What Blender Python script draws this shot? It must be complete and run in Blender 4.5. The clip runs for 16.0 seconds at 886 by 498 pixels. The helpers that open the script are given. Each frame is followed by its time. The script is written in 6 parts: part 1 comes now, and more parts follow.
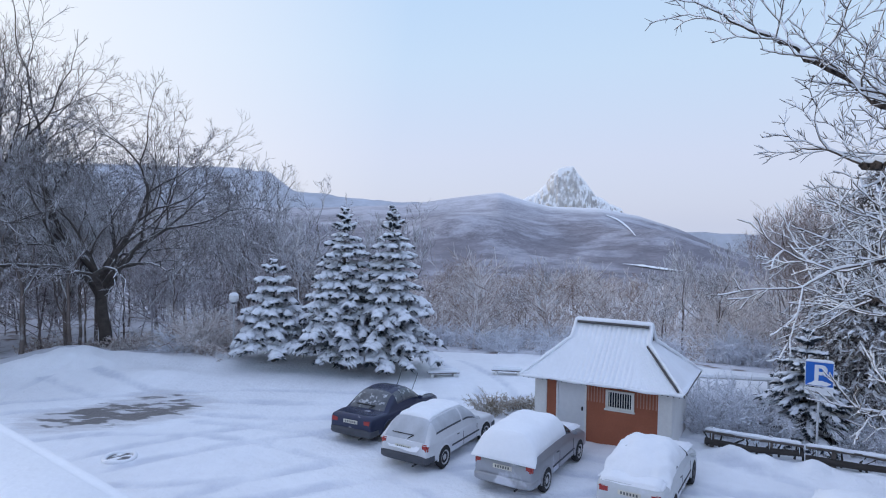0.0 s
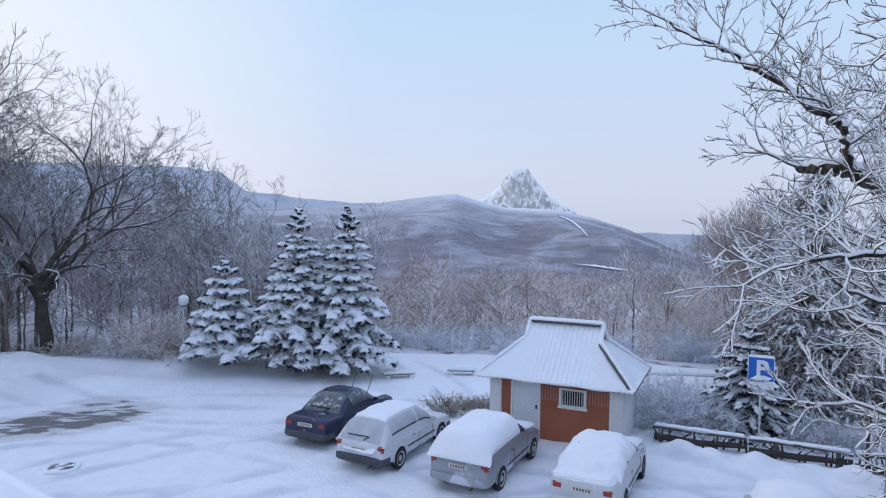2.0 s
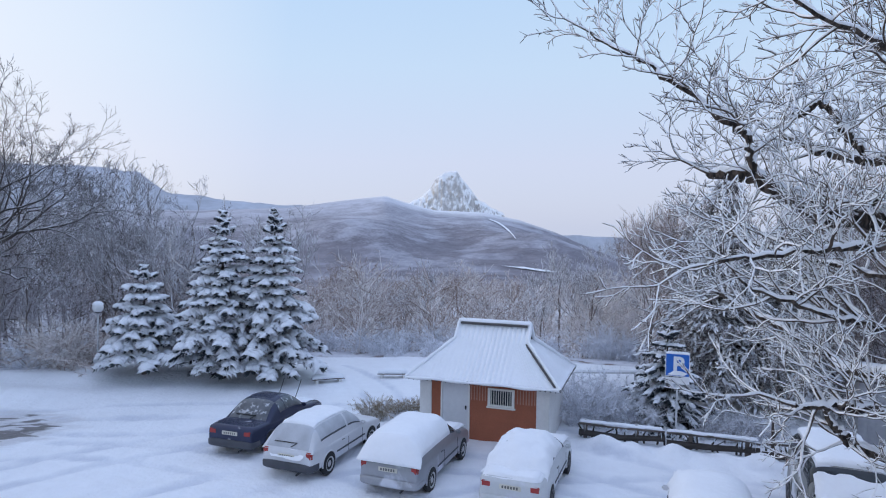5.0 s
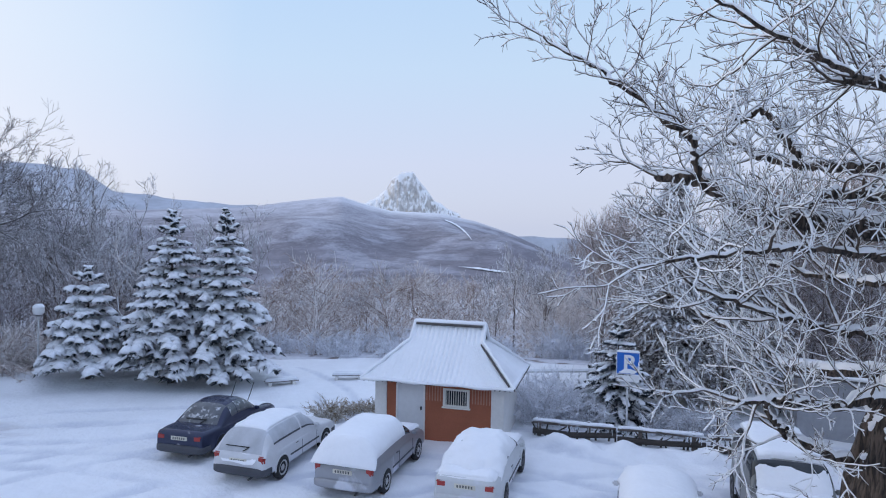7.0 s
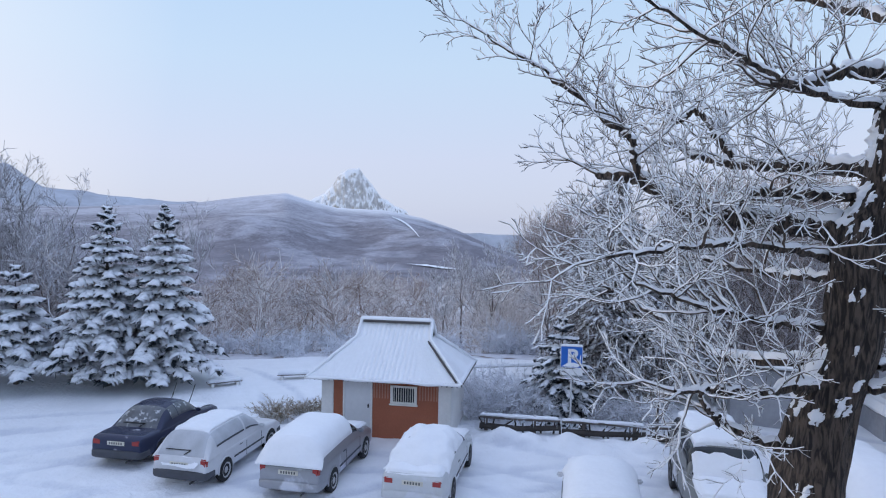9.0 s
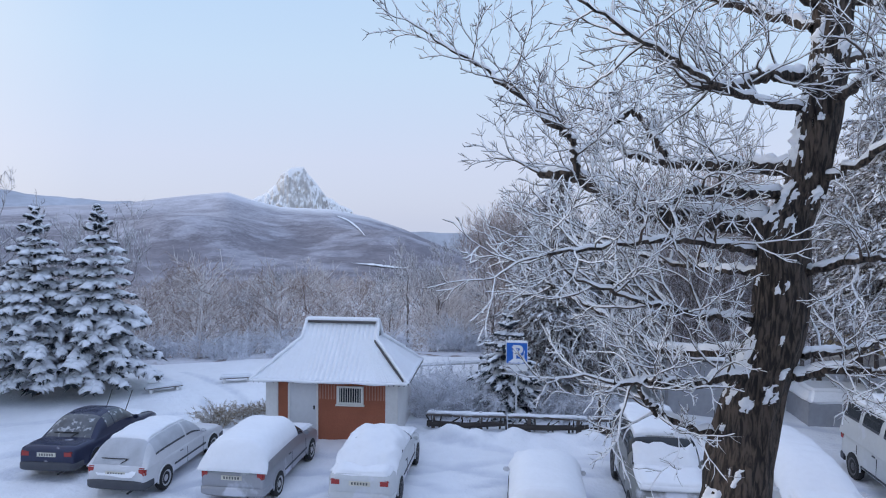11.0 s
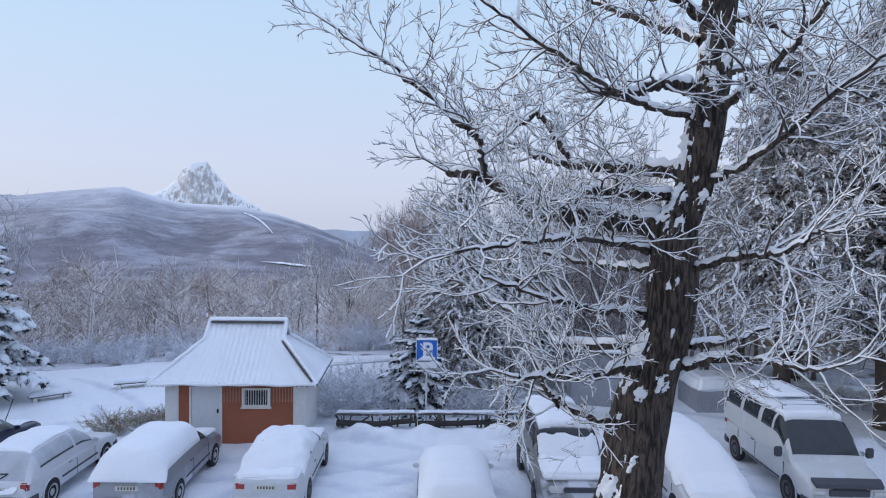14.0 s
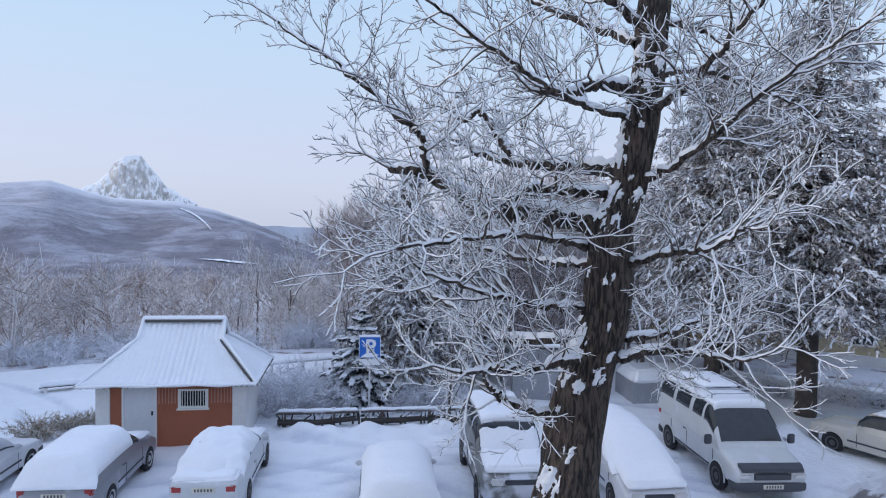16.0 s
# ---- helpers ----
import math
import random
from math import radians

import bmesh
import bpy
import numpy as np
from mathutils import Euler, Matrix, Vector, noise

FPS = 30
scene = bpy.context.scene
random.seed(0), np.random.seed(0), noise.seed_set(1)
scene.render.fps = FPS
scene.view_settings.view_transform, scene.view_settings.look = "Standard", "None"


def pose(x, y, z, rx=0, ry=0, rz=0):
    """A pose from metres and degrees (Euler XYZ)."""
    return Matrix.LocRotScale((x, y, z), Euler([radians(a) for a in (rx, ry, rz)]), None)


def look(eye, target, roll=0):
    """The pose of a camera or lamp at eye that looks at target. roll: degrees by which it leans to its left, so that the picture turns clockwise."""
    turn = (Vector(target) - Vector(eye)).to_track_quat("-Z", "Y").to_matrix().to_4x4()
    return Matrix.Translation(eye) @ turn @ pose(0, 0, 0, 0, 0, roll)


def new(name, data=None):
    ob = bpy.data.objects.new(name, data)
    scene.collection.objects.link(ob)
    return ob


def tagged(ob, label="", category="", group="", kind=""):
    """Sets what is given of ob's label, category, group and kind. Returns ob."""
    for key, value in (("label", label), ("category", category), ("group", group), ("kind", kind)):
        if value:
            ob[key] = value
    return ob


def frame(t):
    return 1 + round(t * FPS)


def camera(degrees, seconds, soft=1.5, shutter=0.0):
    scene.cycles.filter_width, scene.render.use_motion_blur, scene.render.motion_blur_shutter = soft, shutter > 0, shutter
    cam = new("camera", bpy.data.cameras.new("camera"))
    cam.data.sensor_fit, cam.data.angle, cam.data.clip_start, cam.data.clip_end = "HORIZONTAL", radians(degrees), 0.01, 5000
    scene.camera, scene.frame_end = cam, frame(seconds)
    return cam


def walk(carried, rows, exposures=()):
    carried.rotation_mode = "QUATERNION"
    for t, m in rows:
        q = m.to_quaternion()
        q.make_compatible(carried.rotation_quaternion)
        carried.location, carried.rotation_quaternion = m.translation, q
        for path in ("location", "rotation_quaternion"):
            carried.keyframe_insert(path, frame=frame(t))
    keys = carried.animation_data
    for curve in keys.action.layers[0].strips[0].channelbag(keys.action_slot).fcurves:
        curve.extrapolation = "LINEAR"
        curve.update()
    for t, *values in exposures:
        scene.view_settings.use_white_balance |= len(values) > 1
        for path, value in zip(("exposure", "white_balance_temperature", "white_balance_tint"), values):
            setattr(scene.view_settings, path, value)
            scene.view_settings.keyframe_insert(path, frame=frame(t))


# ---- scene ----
cam = camera(69.86, 16.0, soft=1.1)
# seconds, place of the eye, turn in degrees
PATH = [
    (0.0, 0.0, 0.0, 6.8, 87.57, -0.8, -0.0),
    (0.5, 0.003, -0.007, 6.8, 87.558, -0.735, -1.094),
    (1.0, 0.007, -0.013, 6.799, 87.56, -0.734, -2.155),
    (1.5, 0.01, -0.02, 6.799, 87.574, -0.821, -3.057),
    (2.0, 0.014, -0.027, 6.799, 87.709, -0.792, -4.009),
    (2.5, 0.017, -0.034, 6.798, 87.873, -0.78, -5.135),
    (3.0, 0.02, -0.04, 6.798, 87.959, -0.731, -6.243),
    (3.5, 0.024, -0.047, 6.797, 87.98, -0.99, -7.243),
    (4.0, 0.027, -0.054, 6.797, 87.964, -0.926, -8.313),
    (6.5, 0.044, -0.088, 6.795, 88.215, -1.016, -13.158),
    (7.0, 0.048, -0.094, 6.795, 88.178, -1.018, -14.259),
    (7.5, 0.051, -0.101, 6.794, 88.042, -0.897, -15.61),
    (8.0, 0.055, -0.108, 6.794, 87.933, -0.899, -16.838),
    (8.5, 0.058, -0.115, 6.794, 87.916, -0.849, -17.877),
    (9.0, 0.061, -0.121, 6.793, 87.987, -0.927, -19.019),
    (11.5, 0.079, -0.155, 6.792, 87.906, -0.612, -25.255),
    (12.0, 0.082, -0.162, 6.791, 87.926, -0.766, -26.659),
    (12.5, 0.085, -0.168, 6.791, 87.946, -0.696, -27.9),
    (13.0, 0.089, -0.175, 6.79, 87.945, -0.784, -29.249),
    (13.5, 0.092, -0.182, 6.79, 87.921, -0.784, -30.483),
    (14.0, 0.096, -0.189, 6.79, 87.858, -0.89, -31.864),
    (14.5, 0.099, -0.195, 6.789, 87.78, -0.993, -33.15),
    (15.0, 0.102, -0.202, 6.789, 87.701, -0.919, -34.534),
    (15.5, 0.106, -0.209, 6.789, 87.652, -0.969, -35.74),
    (16.0, 0.109, -0.216, 6.788, 87.642, -1.057, -36.919),
]
walk(cam, [(t, pose(x, y, z, rx, ry, rz)) for t, x, y, z, rx, ry, rz in PATH])

# ---- sky, sun, exposure ----
SUN_BEARING, SUN_HEIGHT = -62.0, 13.0
world = bpy.data.worlds.new("winter_sky")
scene.world = world
world.use_nodes = True
wn, wl = world.node_tree.nodes, world.node_tree.links
wn.clear()
sky = wn.new("ShaderNodeTexSky")
sky.sky_type, sky.sun_disc = "NISHITA", False
sky.sun_elevation, sky.sun_rotation = radians(SUN_HEIGHT), radians(SUN_BEARING)
sky.altitude, sky.air_density, sky.dust_density, sky.ozone_density = 700, 1.0, 2.5, 1.5
coord = wn.new("ShaderNodeTexCoord")
sep = wn.new("ShaderNodeSeparateXYZ")
wl.new(coord.outputs["Generated"], sep.inputs[0])
ramp = wn.new("ShaderNodeValToRGB")
for pos, col in ((0.0, (0.70, 0.77, 0.99, 1)), (0.10, (0.74, 0.81, 1.05, 1)), (0.24, (0.68, 0.86, 1.11, 1)), (0.44, (0.56, 0.81, 1.15, 1)), (0.7, (0.76, 0.95, 1.42, 1)), (1.0, (0.80, 0.98, 1.46, 1))):
    e = ramp.color_ramp.elements.new(pos)
    e.color = col
for _ in range(2):
    e = [e for e in ramp.color_ramp.elements if e.color[0] in (0.0, 1.0) and e.color[0] == e.color[1] == e.color[2]]
    if e:
        ramp.color_ramp.elements.remove(e[0])
wl.new(sep.outputs["Z"], ramp.inputs[0])
scaled = wn.new("ShaderNodeMixRGB")
scaled.blend_type, scaled.inputs[0].default_value = "MULTIPLY", 1.0
scaled.inputs[2].default_value = (0.10, 0.10, 0.10, 1)
wl.new(sky.outputs[0], scaled.inputs[1])
haze = wn.new("ShaderNodeMixRGB")
haze.inputs[0].default_value = 0.78
wl.new(scaled.outputs[0], haze.inputs[1])
wl.new(ramp.outputs[0], haze.inputs[2])
sun_way = Vector((math.sin(radians(SUN_BEARING)) * math.cos(radians(SUN_HEIGHT)), math.cos(radians(SUN_BEARING)) * math.cos(radians(SUN_HEIGHT)), math.sin(radians(SUN_HEIGHT))))
dot = wn.new("ShaderNodeVectorMath")
dot.operation = "DOT_PRODUCT"
dot.inputs[1].default_value = sun_way
wl.new(coord.outputs["Generated"], dot.inputs[0])
near = wn.new("ShaderNodeMapRange")
near.inputs[1].default_value, near.inputs[2].default_value, near.inputs[4].default_value = 0.55, 1.0, 0.75
wl.new(dot.outputs["Value"], near.inputs[0])
veil = wn.new("ShaderNodeMixRGB")
veil.inputs[2].default_value = (1.02, 1.0, 1.02, 1)
wl.new(near.outputs[0], veil.inputs[0]), wl.new(haze.outputs[0], veil.inputs[1])
bg = wn.new("ShaderNodeBackground")
bg.inputs[1].default_value = 1.0
wl.new(veil.outputs[0], bg.inputs[0])
wo = wn.new("ShaderNodeOutputWorld")
wl.new(bg.outputs[0], wo.inputs[0])
sun = new("sun", bpy.data.lights.new("sun", "SUN"))
sun.data.energy, sun.data.angle, sun.data.color = 0.9, radians(12), (1.0, 0.94, 0.87)
sb, sh = radians(SUN_BEARING), radians(SUN_HEIGHT)
sun.matrix_world = look((0, 0, 40), (-math.sin(sb) * math.cos(sh), -math.cos(sb) * math.cos(sh), 40 - math.sin(sh)))
scene.view_settings.exposure = 0.0


# ---- materials ----
def material(name, color, rough=0.6, metal=0.0, vary=0.0, scale=5.0, fine=60.0, bump=0.0, bump_scale=None, second=None, spots=0.0, spot_scale=2.0, spec=0.5, rand=0.0):
    """A principled surface: base colour varied at two scales, a second colour in patches, relief."""
    m = bpy.data.materials.new(name)
    m.use_nodes = True
    n, l = m.node_tree.nodes, m.node_tree.links
    p = n["Principled BSDF"]
    p.inputs["Roughness"].default_value, p.inputs["Metallic"].default_value = rough, metal
    p.inputs["Specular IOR Level"].default_value = spec
    p.inputs["Base Color"].default_value = (*color, 1)
    tc = n.new("ShaderNodeTexCoord")
    out = None
    if vary or second or rand:
        base = n.new("ShaderNodeRGB")
        base.outputs[0].default_value = (*color, 1)
        out = base.outputs[0]
        if second:
            nz = n.new("ShaderNodeTexNoise")
            nz.inputs["Scale"].default_value, nz.inputs["Detail"].default_value = spot_scale, 6
            l.new(tc.outputs["Object"], nz.inputs["Vector"])
            rg = n.new("ShaderNodeMapRange")
            rg.inputs[1].default_value, rg.inputs[2].default_value = 0.62 - spots, 0.72 - spots
            l.new(nz.outputs[0], rg.inputs[0])
            mx = n.new("ShaderNodeMixRGB")
            mx.inputs[2].default_value = (*second, 1)
            l.new(rg.outputs[0], mx.inputs[0]), l.new(out, mx.inputs[1])
            out = mx.outputs[0]
        for s, a in ((scale, vary), (fine, vary * 0.6)):
            if vary:
                nz = n.new("ShaderNodeTexNoise")
                nz.inputs["Scale"].default_value, nz.inputs["Detail"].default_value = s, 4
                l.new(tc.outputs["Object"], nz.inputs["Vector"])
                rg = n.new("ShaderNodeMapRange")
                rg.inputs[1].default_value, rg.inputs[2].default_value, rg.inputs[3].default_value, rg.inputs[4].default_value = 0.25, 0.75, 1 - a, 1 + a
                l.new(nz.outputs[0], rg.inputs[0])
                mx = n.new("ShaderNodeMixRGB")
                mx.blend_type, mx.inputs[0].default_value = "MULTIPLY", 1.0
                l.new(out, mx.inputs[1]), l.new(rg.outputs[0], mx.inputs[2])
                out = mx.outputs[0]
        if rand:
            oi = n.new("ShaderNodeObjectInfo")
            rg = n.new("ShaderNodeMapRange")
            rg.inputs[3].default_value, rg.inputs[4].default_value = 1 - rand, 1 + rand
            l.new(oi.outputs["Random"], rg.inputs[0])
            mx = n.new("ShaderNodeMixRGB")
            mx.blend_type, mx.inputs[0].default_value = "MULTIPLY", 1.0
            l.new(out, mx.inputs[1]), l.new(rg.outputs[0], mx.inputs[2])
            out = mx.outputs[0]
        l.new(out, p.inputs["Base Color"])
    if bump:
        nz = n.new("ShaderNodeTexNoise")
        nz.inputs["Scale"].default_value, nz.inputs["Detail"].default_value = bump_scale or fine, 5
        l.new(tc.outputs["Object"], nz.inputs["Vector"])
        b = n.new("ShaderNodeBump")
        b.inputs["Strength"].default_value, b.inputs["Distance"].default_value = bump, 0.05
        l.new(nz.outputs[0], b.inputs["Height"]), l.new(b.outputs[0], p.inputs["Normal"])
    return m


def snowed(m, low=0.15, high=0.5, color=(0.86, 0.88, 0.92), patch=3.0, jitter=0.5):
    """Lays snow on whatever of a material looks upward, broken by noise."""
    n, l = m.node_tree.nodes, m.node_tree.links
    p = n["Principled BSDF"]
    geo = n.new("ShaderNodeNewGeometry")
    s = n.new("ShaderNodeSeparateXYZ")
    l.new(geo.outputs["Normal"], s.inputs[0])
    nz = n.new("ShaderNodeTexNoise")
    nz.inputs["Scale"].default_value, nz.inputs["Detail"].default_value = patch, 3
    l.new(geo.outputs["Position"], nz.inputs["Vector"])
    ma = n.new("ShaderNodeMath")
    ma.operation = "MULTIPLY_ADD"
    ma.inputs[1].default_value, ma.inputs[2].default_value = 2 * jitter, -jitter
    l.new(nz.outputs[0], ma.inputs[0])
    ad = n.new("ShaderNodeMath")
    l.new(s.outputs["Z"], ad.inputs[0]), l.new(ma.outputs[0], ad.inputs[1])
    rg = n.new("ShaderNodeMapRange")
    rg.inputs[1].default_value, rg.inputs[2].default_value = low, high
    l.new(ad.outputs[0], rg.inputs[0])
    mx = n.new("ShaderNodeMixRGB")
    mx.inputs[2].default_value = (*color, 1)
    l.new(rg.outputs[0], mx.inputs[0])
    old = p.inputs["Base Color"]
    if old.links:
        l.new(old.links[0].from_socket, mx.inputs[1])
    else:
        mx.inputs[1].default_value = old.default_value
    l.new(mx.outputs[0], old)
    return m


SNOW = material("snow", (0.86, 0.88, 0.92), 0.55, vary=0.03, scale=0.6, fine=9, bump=0.35, bump_scale=7, spec=0.3)
LOT = material("trodden_snow", (0.85, 0.87, 0.91), 0.5, vary=0.05, scale=0.35, fine=2.5, bump=1.0, bump_scale=6.5, spec=0.35)


def worn(m):
    """Wheel ruts packed greyer and bare thawed asphalt showing through in streaks."""
    n, l = m.node_tree.nodes, m.node_tree.links
    p = n["Principled BSDF"]
    tc = n.new("ShaderNodeTexCoord")
    for key, col, a, b, sc, amp in (("wear", (0.66, 0.69, 0.76), 0.25, 0.9, (2.2, 2.2, 1), 0.7), ("thaw", (0.64, 0.64, 0.67), 0.30, 0.8, (0.9, 2.6, 1), 1.6), ("thaw", (0.19, 0.18, 0.18), 0.86, 1.15, (0.8, 2.8, 1), 2.4)):
        at = n.new("ShaderNodeAttribute")
        at.attribute_name = key
        mp = n.new("ShaderNodeMapping")
        mp.inputs["Scale"].default_value = sc
        mp.inputs["Rotation"].default_value = (0, 0, radians(-16))
        l.new(tc.outputs["Object"], mp.inputs[0])
        nz = n.new("ShaderNodeTexNoise")
        nz.inputs["Scale"].default_value, nz.inputs["Detail"].default_value = 1.0, 7
        l.new(mp.outputs[0], nz.inputs["Vector"])
        ma = n.new("ShaderNodeMath")
        ma.operation = "MULTIPLY_ADD"
        ma.inputs[1].default_value, ma.inputs[2].default_value = 2 * amp, -amp
        l.new(nz.outputs[0], ma.inputs[0])
        ad = n.new("ShaderNodeMath")
        ad.operation = "MULTIPLY_ADD"
        l.new(at.outputs["Fac"], ad.inputs[0])
        l.new(ma.outputs[0], ad.inputs[1]), l.new(at.outputs["Fac"], ad.inputs[2])
        rg = n.new("ShaderNodeMapRange")
        rg.inputs[1].default_value, rg.inputs[2].default_value = a, b
        l.new(ad.outputs[0], rg.inputs[0])
        mx = n.new("ShaderNodeMixRGB")
        mx.inputs[2].default_value = (*col, 1)
        l.new(rg.outputs[0], mx.inputs[0])
        l.new(p.inputs["Base Color"].links[0].from_socket, mx.inputs[1])
        l.new(mx.outputs[0], p.inputs["Base Color"])
    return m


worn(LOT)
FLOOR = material("forest_snow", (0.60, 0.61, 0.66), 0.8, vary=0.2, scale=0.3, fine=4, second=(0.20, 0.16, 0.15), spots=0.06, spot_scale=0.8, bump=0.5)
HILL = material("frosted_forest", (0.22, 0.208, 0.235), 0.9, vary=0.22, scale=0.03, fine=0.16, second=(0.33, 0.325, 0.37), spots=0.12, spot_scale=0.012, bump=1.0, bump_scale=0.13, spec=0.1)


def rime_and_mist_by_height(m, z0, z1, color):
    """Pales the wood with altitude in ragged drifts: rime, with mist put into the colour."""
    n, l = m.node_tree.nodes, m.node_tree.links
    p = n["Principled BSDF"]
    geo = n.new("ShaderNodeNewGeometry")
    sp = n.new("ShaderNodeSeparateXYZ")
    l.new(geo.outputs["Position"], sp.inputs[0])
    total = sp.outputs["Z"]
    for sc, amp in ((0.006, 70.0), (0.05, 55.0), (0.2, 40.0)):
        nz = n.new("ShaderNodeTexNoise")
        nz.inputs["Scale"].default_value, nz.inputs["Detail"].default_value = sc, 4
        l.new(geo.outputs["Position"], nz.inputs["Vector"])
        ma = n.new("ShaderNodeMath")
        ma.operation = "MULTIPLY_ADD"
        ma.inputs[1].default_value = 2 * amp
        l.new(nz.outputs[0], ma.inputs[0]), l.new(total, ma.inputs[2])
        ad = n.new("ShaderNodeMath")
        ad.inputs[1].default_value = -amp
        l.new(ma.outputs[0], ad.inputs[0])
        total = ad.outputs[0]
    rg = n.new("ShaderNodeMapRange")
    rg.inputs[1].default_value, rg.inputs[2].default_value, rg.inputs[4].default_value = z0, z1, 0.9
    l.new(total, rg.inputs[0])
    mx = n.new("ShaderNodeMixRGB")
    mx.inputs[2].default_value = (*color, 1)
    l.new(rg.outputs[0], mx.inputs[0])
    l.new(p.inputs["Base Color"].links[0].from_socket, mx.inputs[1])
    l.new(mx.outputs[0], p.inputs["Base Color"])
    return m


rime_and_mist_by_height(HILL, -25.0, 100.0, (0.60, 0.60, 0.66))


def snow_apron(m, centre, r0, r1):
    """Snow and scree spread about the foot of the rock, fraying outward."""
    n, l = m.node_tree.nodes, m.node_tree.links
    p = n["Principled BSDF"]
    geo = n.new("ShaderNodeNewGeometry")
    far = n.new("ShaderNodeVectorMath")
    far.operation = "DISTANCE"
    far.inputs[1].default_value = centre
    l.new(geo.outputs["Position"], far.inputs[0])
    nz = n.new("ShaderNodeTexNoise")
    nz.inputs["Scale"].default_value, nz.inputs["Detail"].default_value = 0.03, 5
    l.new(geo.outputs["Position"], nz.inputs["Vector"])
    ma = n.new("ShaderNodeMath")
    ma.operation = "MULTIPLY_ADD"
    ma.inputs[1].default_value = 160.0
    l.new(nz.outputs[0], ma.inputs[0]), l.new(far.outputs["Value"], ma.inputs[2])
    rg = n.new("ShaderNodeMapRange")
    rg.inputs[1].default_value, rg.inputs[2].default_value, rg.inputs[3].default_value, rg.inputs[4].default_value = r0 + 80, r1 + 80, 0.9, 0.0
    l.new(ma.outputs[0], rg.inputs[0])
    mx = n.new("ShaderNodeMixRGB")
    mx.inputs[2].default_value = (0.88, 0.88, 0.90, 1)
    l.new(rg.outputs[0], mx.inputs[0])
    l.new(p.inputs["Base Color"].links[0].from_socket, mx.inputs[1])
    l.new(mx.outputs[0], p.inputs["Base Color"])


snow_apron(HILL, (380, 1900, 55), 90.0, 330.0)
# distance haze is mixed into this pale blue-grey base colour
HAZEHILL = material("hazed_hills", (0.45, 0.47, 0.525), 0.9, vary=0.16, scale=0.004, fine=0.03, spec=0.1)
# snow colour here is warmer and brighter, sunlight put into the tone
ROCK = snowed(material("peak_rock", (0.50, 0.47, 0.445), 0.9, vary=0.3, scale=0.05, fine=0.3, second=(0.46, 0.40, 0.32), spots=0.06, spot_scale=0.03, bump=1.0, bump_scale=0.2), 0.32, 0.58, (0.92, 0.91, 0.90), 0.05, 0.35)
BARK = snowed(material("bark", (0.075, 0.062, 0.055), 0.9, vary=0.35, scale=3, fine=30, bump=0.8, bump_scale=25), 0.45, 0.8, patch=5, jitter=0.35)
TWIG = snowed(material("frosted_twig", (0.13, 0.11, 0.105), 0.9, vary=0.3, scale=1, fine=9), -0.5, 0.4, (0.82, 0.83, 0.88), 1.2, 0.6)
WOODBARK = snowed(material("woodland_bark", (0.17, 0.138, 0.125), 0.9, vary=0.3, scale=1.5, fine=15), 0.1, 0.6, patch=2, jitter=0.5)
NEEDLE = material("spruce_needles", (0.024, 0.033, 0.042), 0.7, vary=0.4, scale=2, fine=20)


def brushwood(name, dark, frost, share=0.5):
    """Twigs joined in one mass: each one bare or frosted by its own chance, in drifts."""
    m = material(name, dark, 0.9)
    n, l = m.node_tree.nodes, m.node_tree.links
    p = n["Principled BSDF"]
    geo = n.new("ShaderNodeNewGeometry")
    nz = n.new("ShaderNodeTexNoise")
    nz.inputs["Scale"].default_value, nz.inputs["Detail"].default_value = 0.09, 4
    l.new(geo.outputs["Position"], nz.inputs["Vector"])
    ad = n.new("ShaderNodeMath")
    ad.operation = "MULTIPLY_ADD"
    ad.inputs[1].default_value, ad.inputs[2].default_value = 1.6, share - 1.3
    l.new(nz.outputs[0], ad.inputs[0])
    su = n.new("ShaderNodeMath")
    l.new(ad.outputs[0], su.inputs[0]), l.new(geo.outputs["Random Per Island"], su.inputs[1])
    rg = n.new("ShaderNodeMapRange")
    rg.inputs[1].default_value, rg.inputs[2].default_value = 0.15, 0.85
    l.new(su.outputs[0], rg.inputs[0])
    mx = n.new("ShaderNodeMixRGB")
    mx.inputs[1].default_value, mx.inputs[2].default_value = (*dark, 1), (*frost, 1)
    l.new(rg.outputs[0], mx.inputs[0]), l.new(mx.outputs[0], p.inputs["Base Color"])
    return m


BRUSH = brushwood("bare_brushwood", (0.23, 0.155, 0.125), (0.80, 0.76, 0.75), 0.55)
DARKBRUSH = brushwood("dark_brushwood", (0.15, 0.115, 0.105), (0.66, 0.65, 0.70), 0.48)
WHITEBRUSH = brushwood("rimed_brushwood", (0.22, 0.20, 0.20), (0.80, 0.82, 0.88), 0.95)


# ---- mesh helpers ----
def mesh_from(name, verts, faces, mats, smooth=True, index=None):
    me = bpy.data.meshes.new(name)
    if isinstance(verts, np.ndarray) and isinstance(faces, np.ndarray):
        n, k = faces.shape
        me.vertices.add(len(verts))
        me.vertices.foreach_set("co", np.ascontiguousarray(verts, np.float32).ravel())
        me.loops.add(n * k)
        me.loops.foreach_set("vertex_index", np.ascontiguousarray(faces, np.int32).ravel())
        me.polygons.add(n)
        me.polygons.foreach_set("loop_start", np.arange(0, n * k, k, dtype=np.int32))
        me.update(calc_edges=True)
    else:
        me.from_pydata([tuple(v) for v in verts], [], faces)
    for m in (mats if isinstance(mats, (list, tuple)) else [mats]):
        me.materials.append(m)
    me.polygons.foreach_set("use_smooth", np.full(len(me.polygons), bool(smooth)))
    if index is not None:
        me.polygons.foreach_set("material_index", index)
    me.update()
    return me


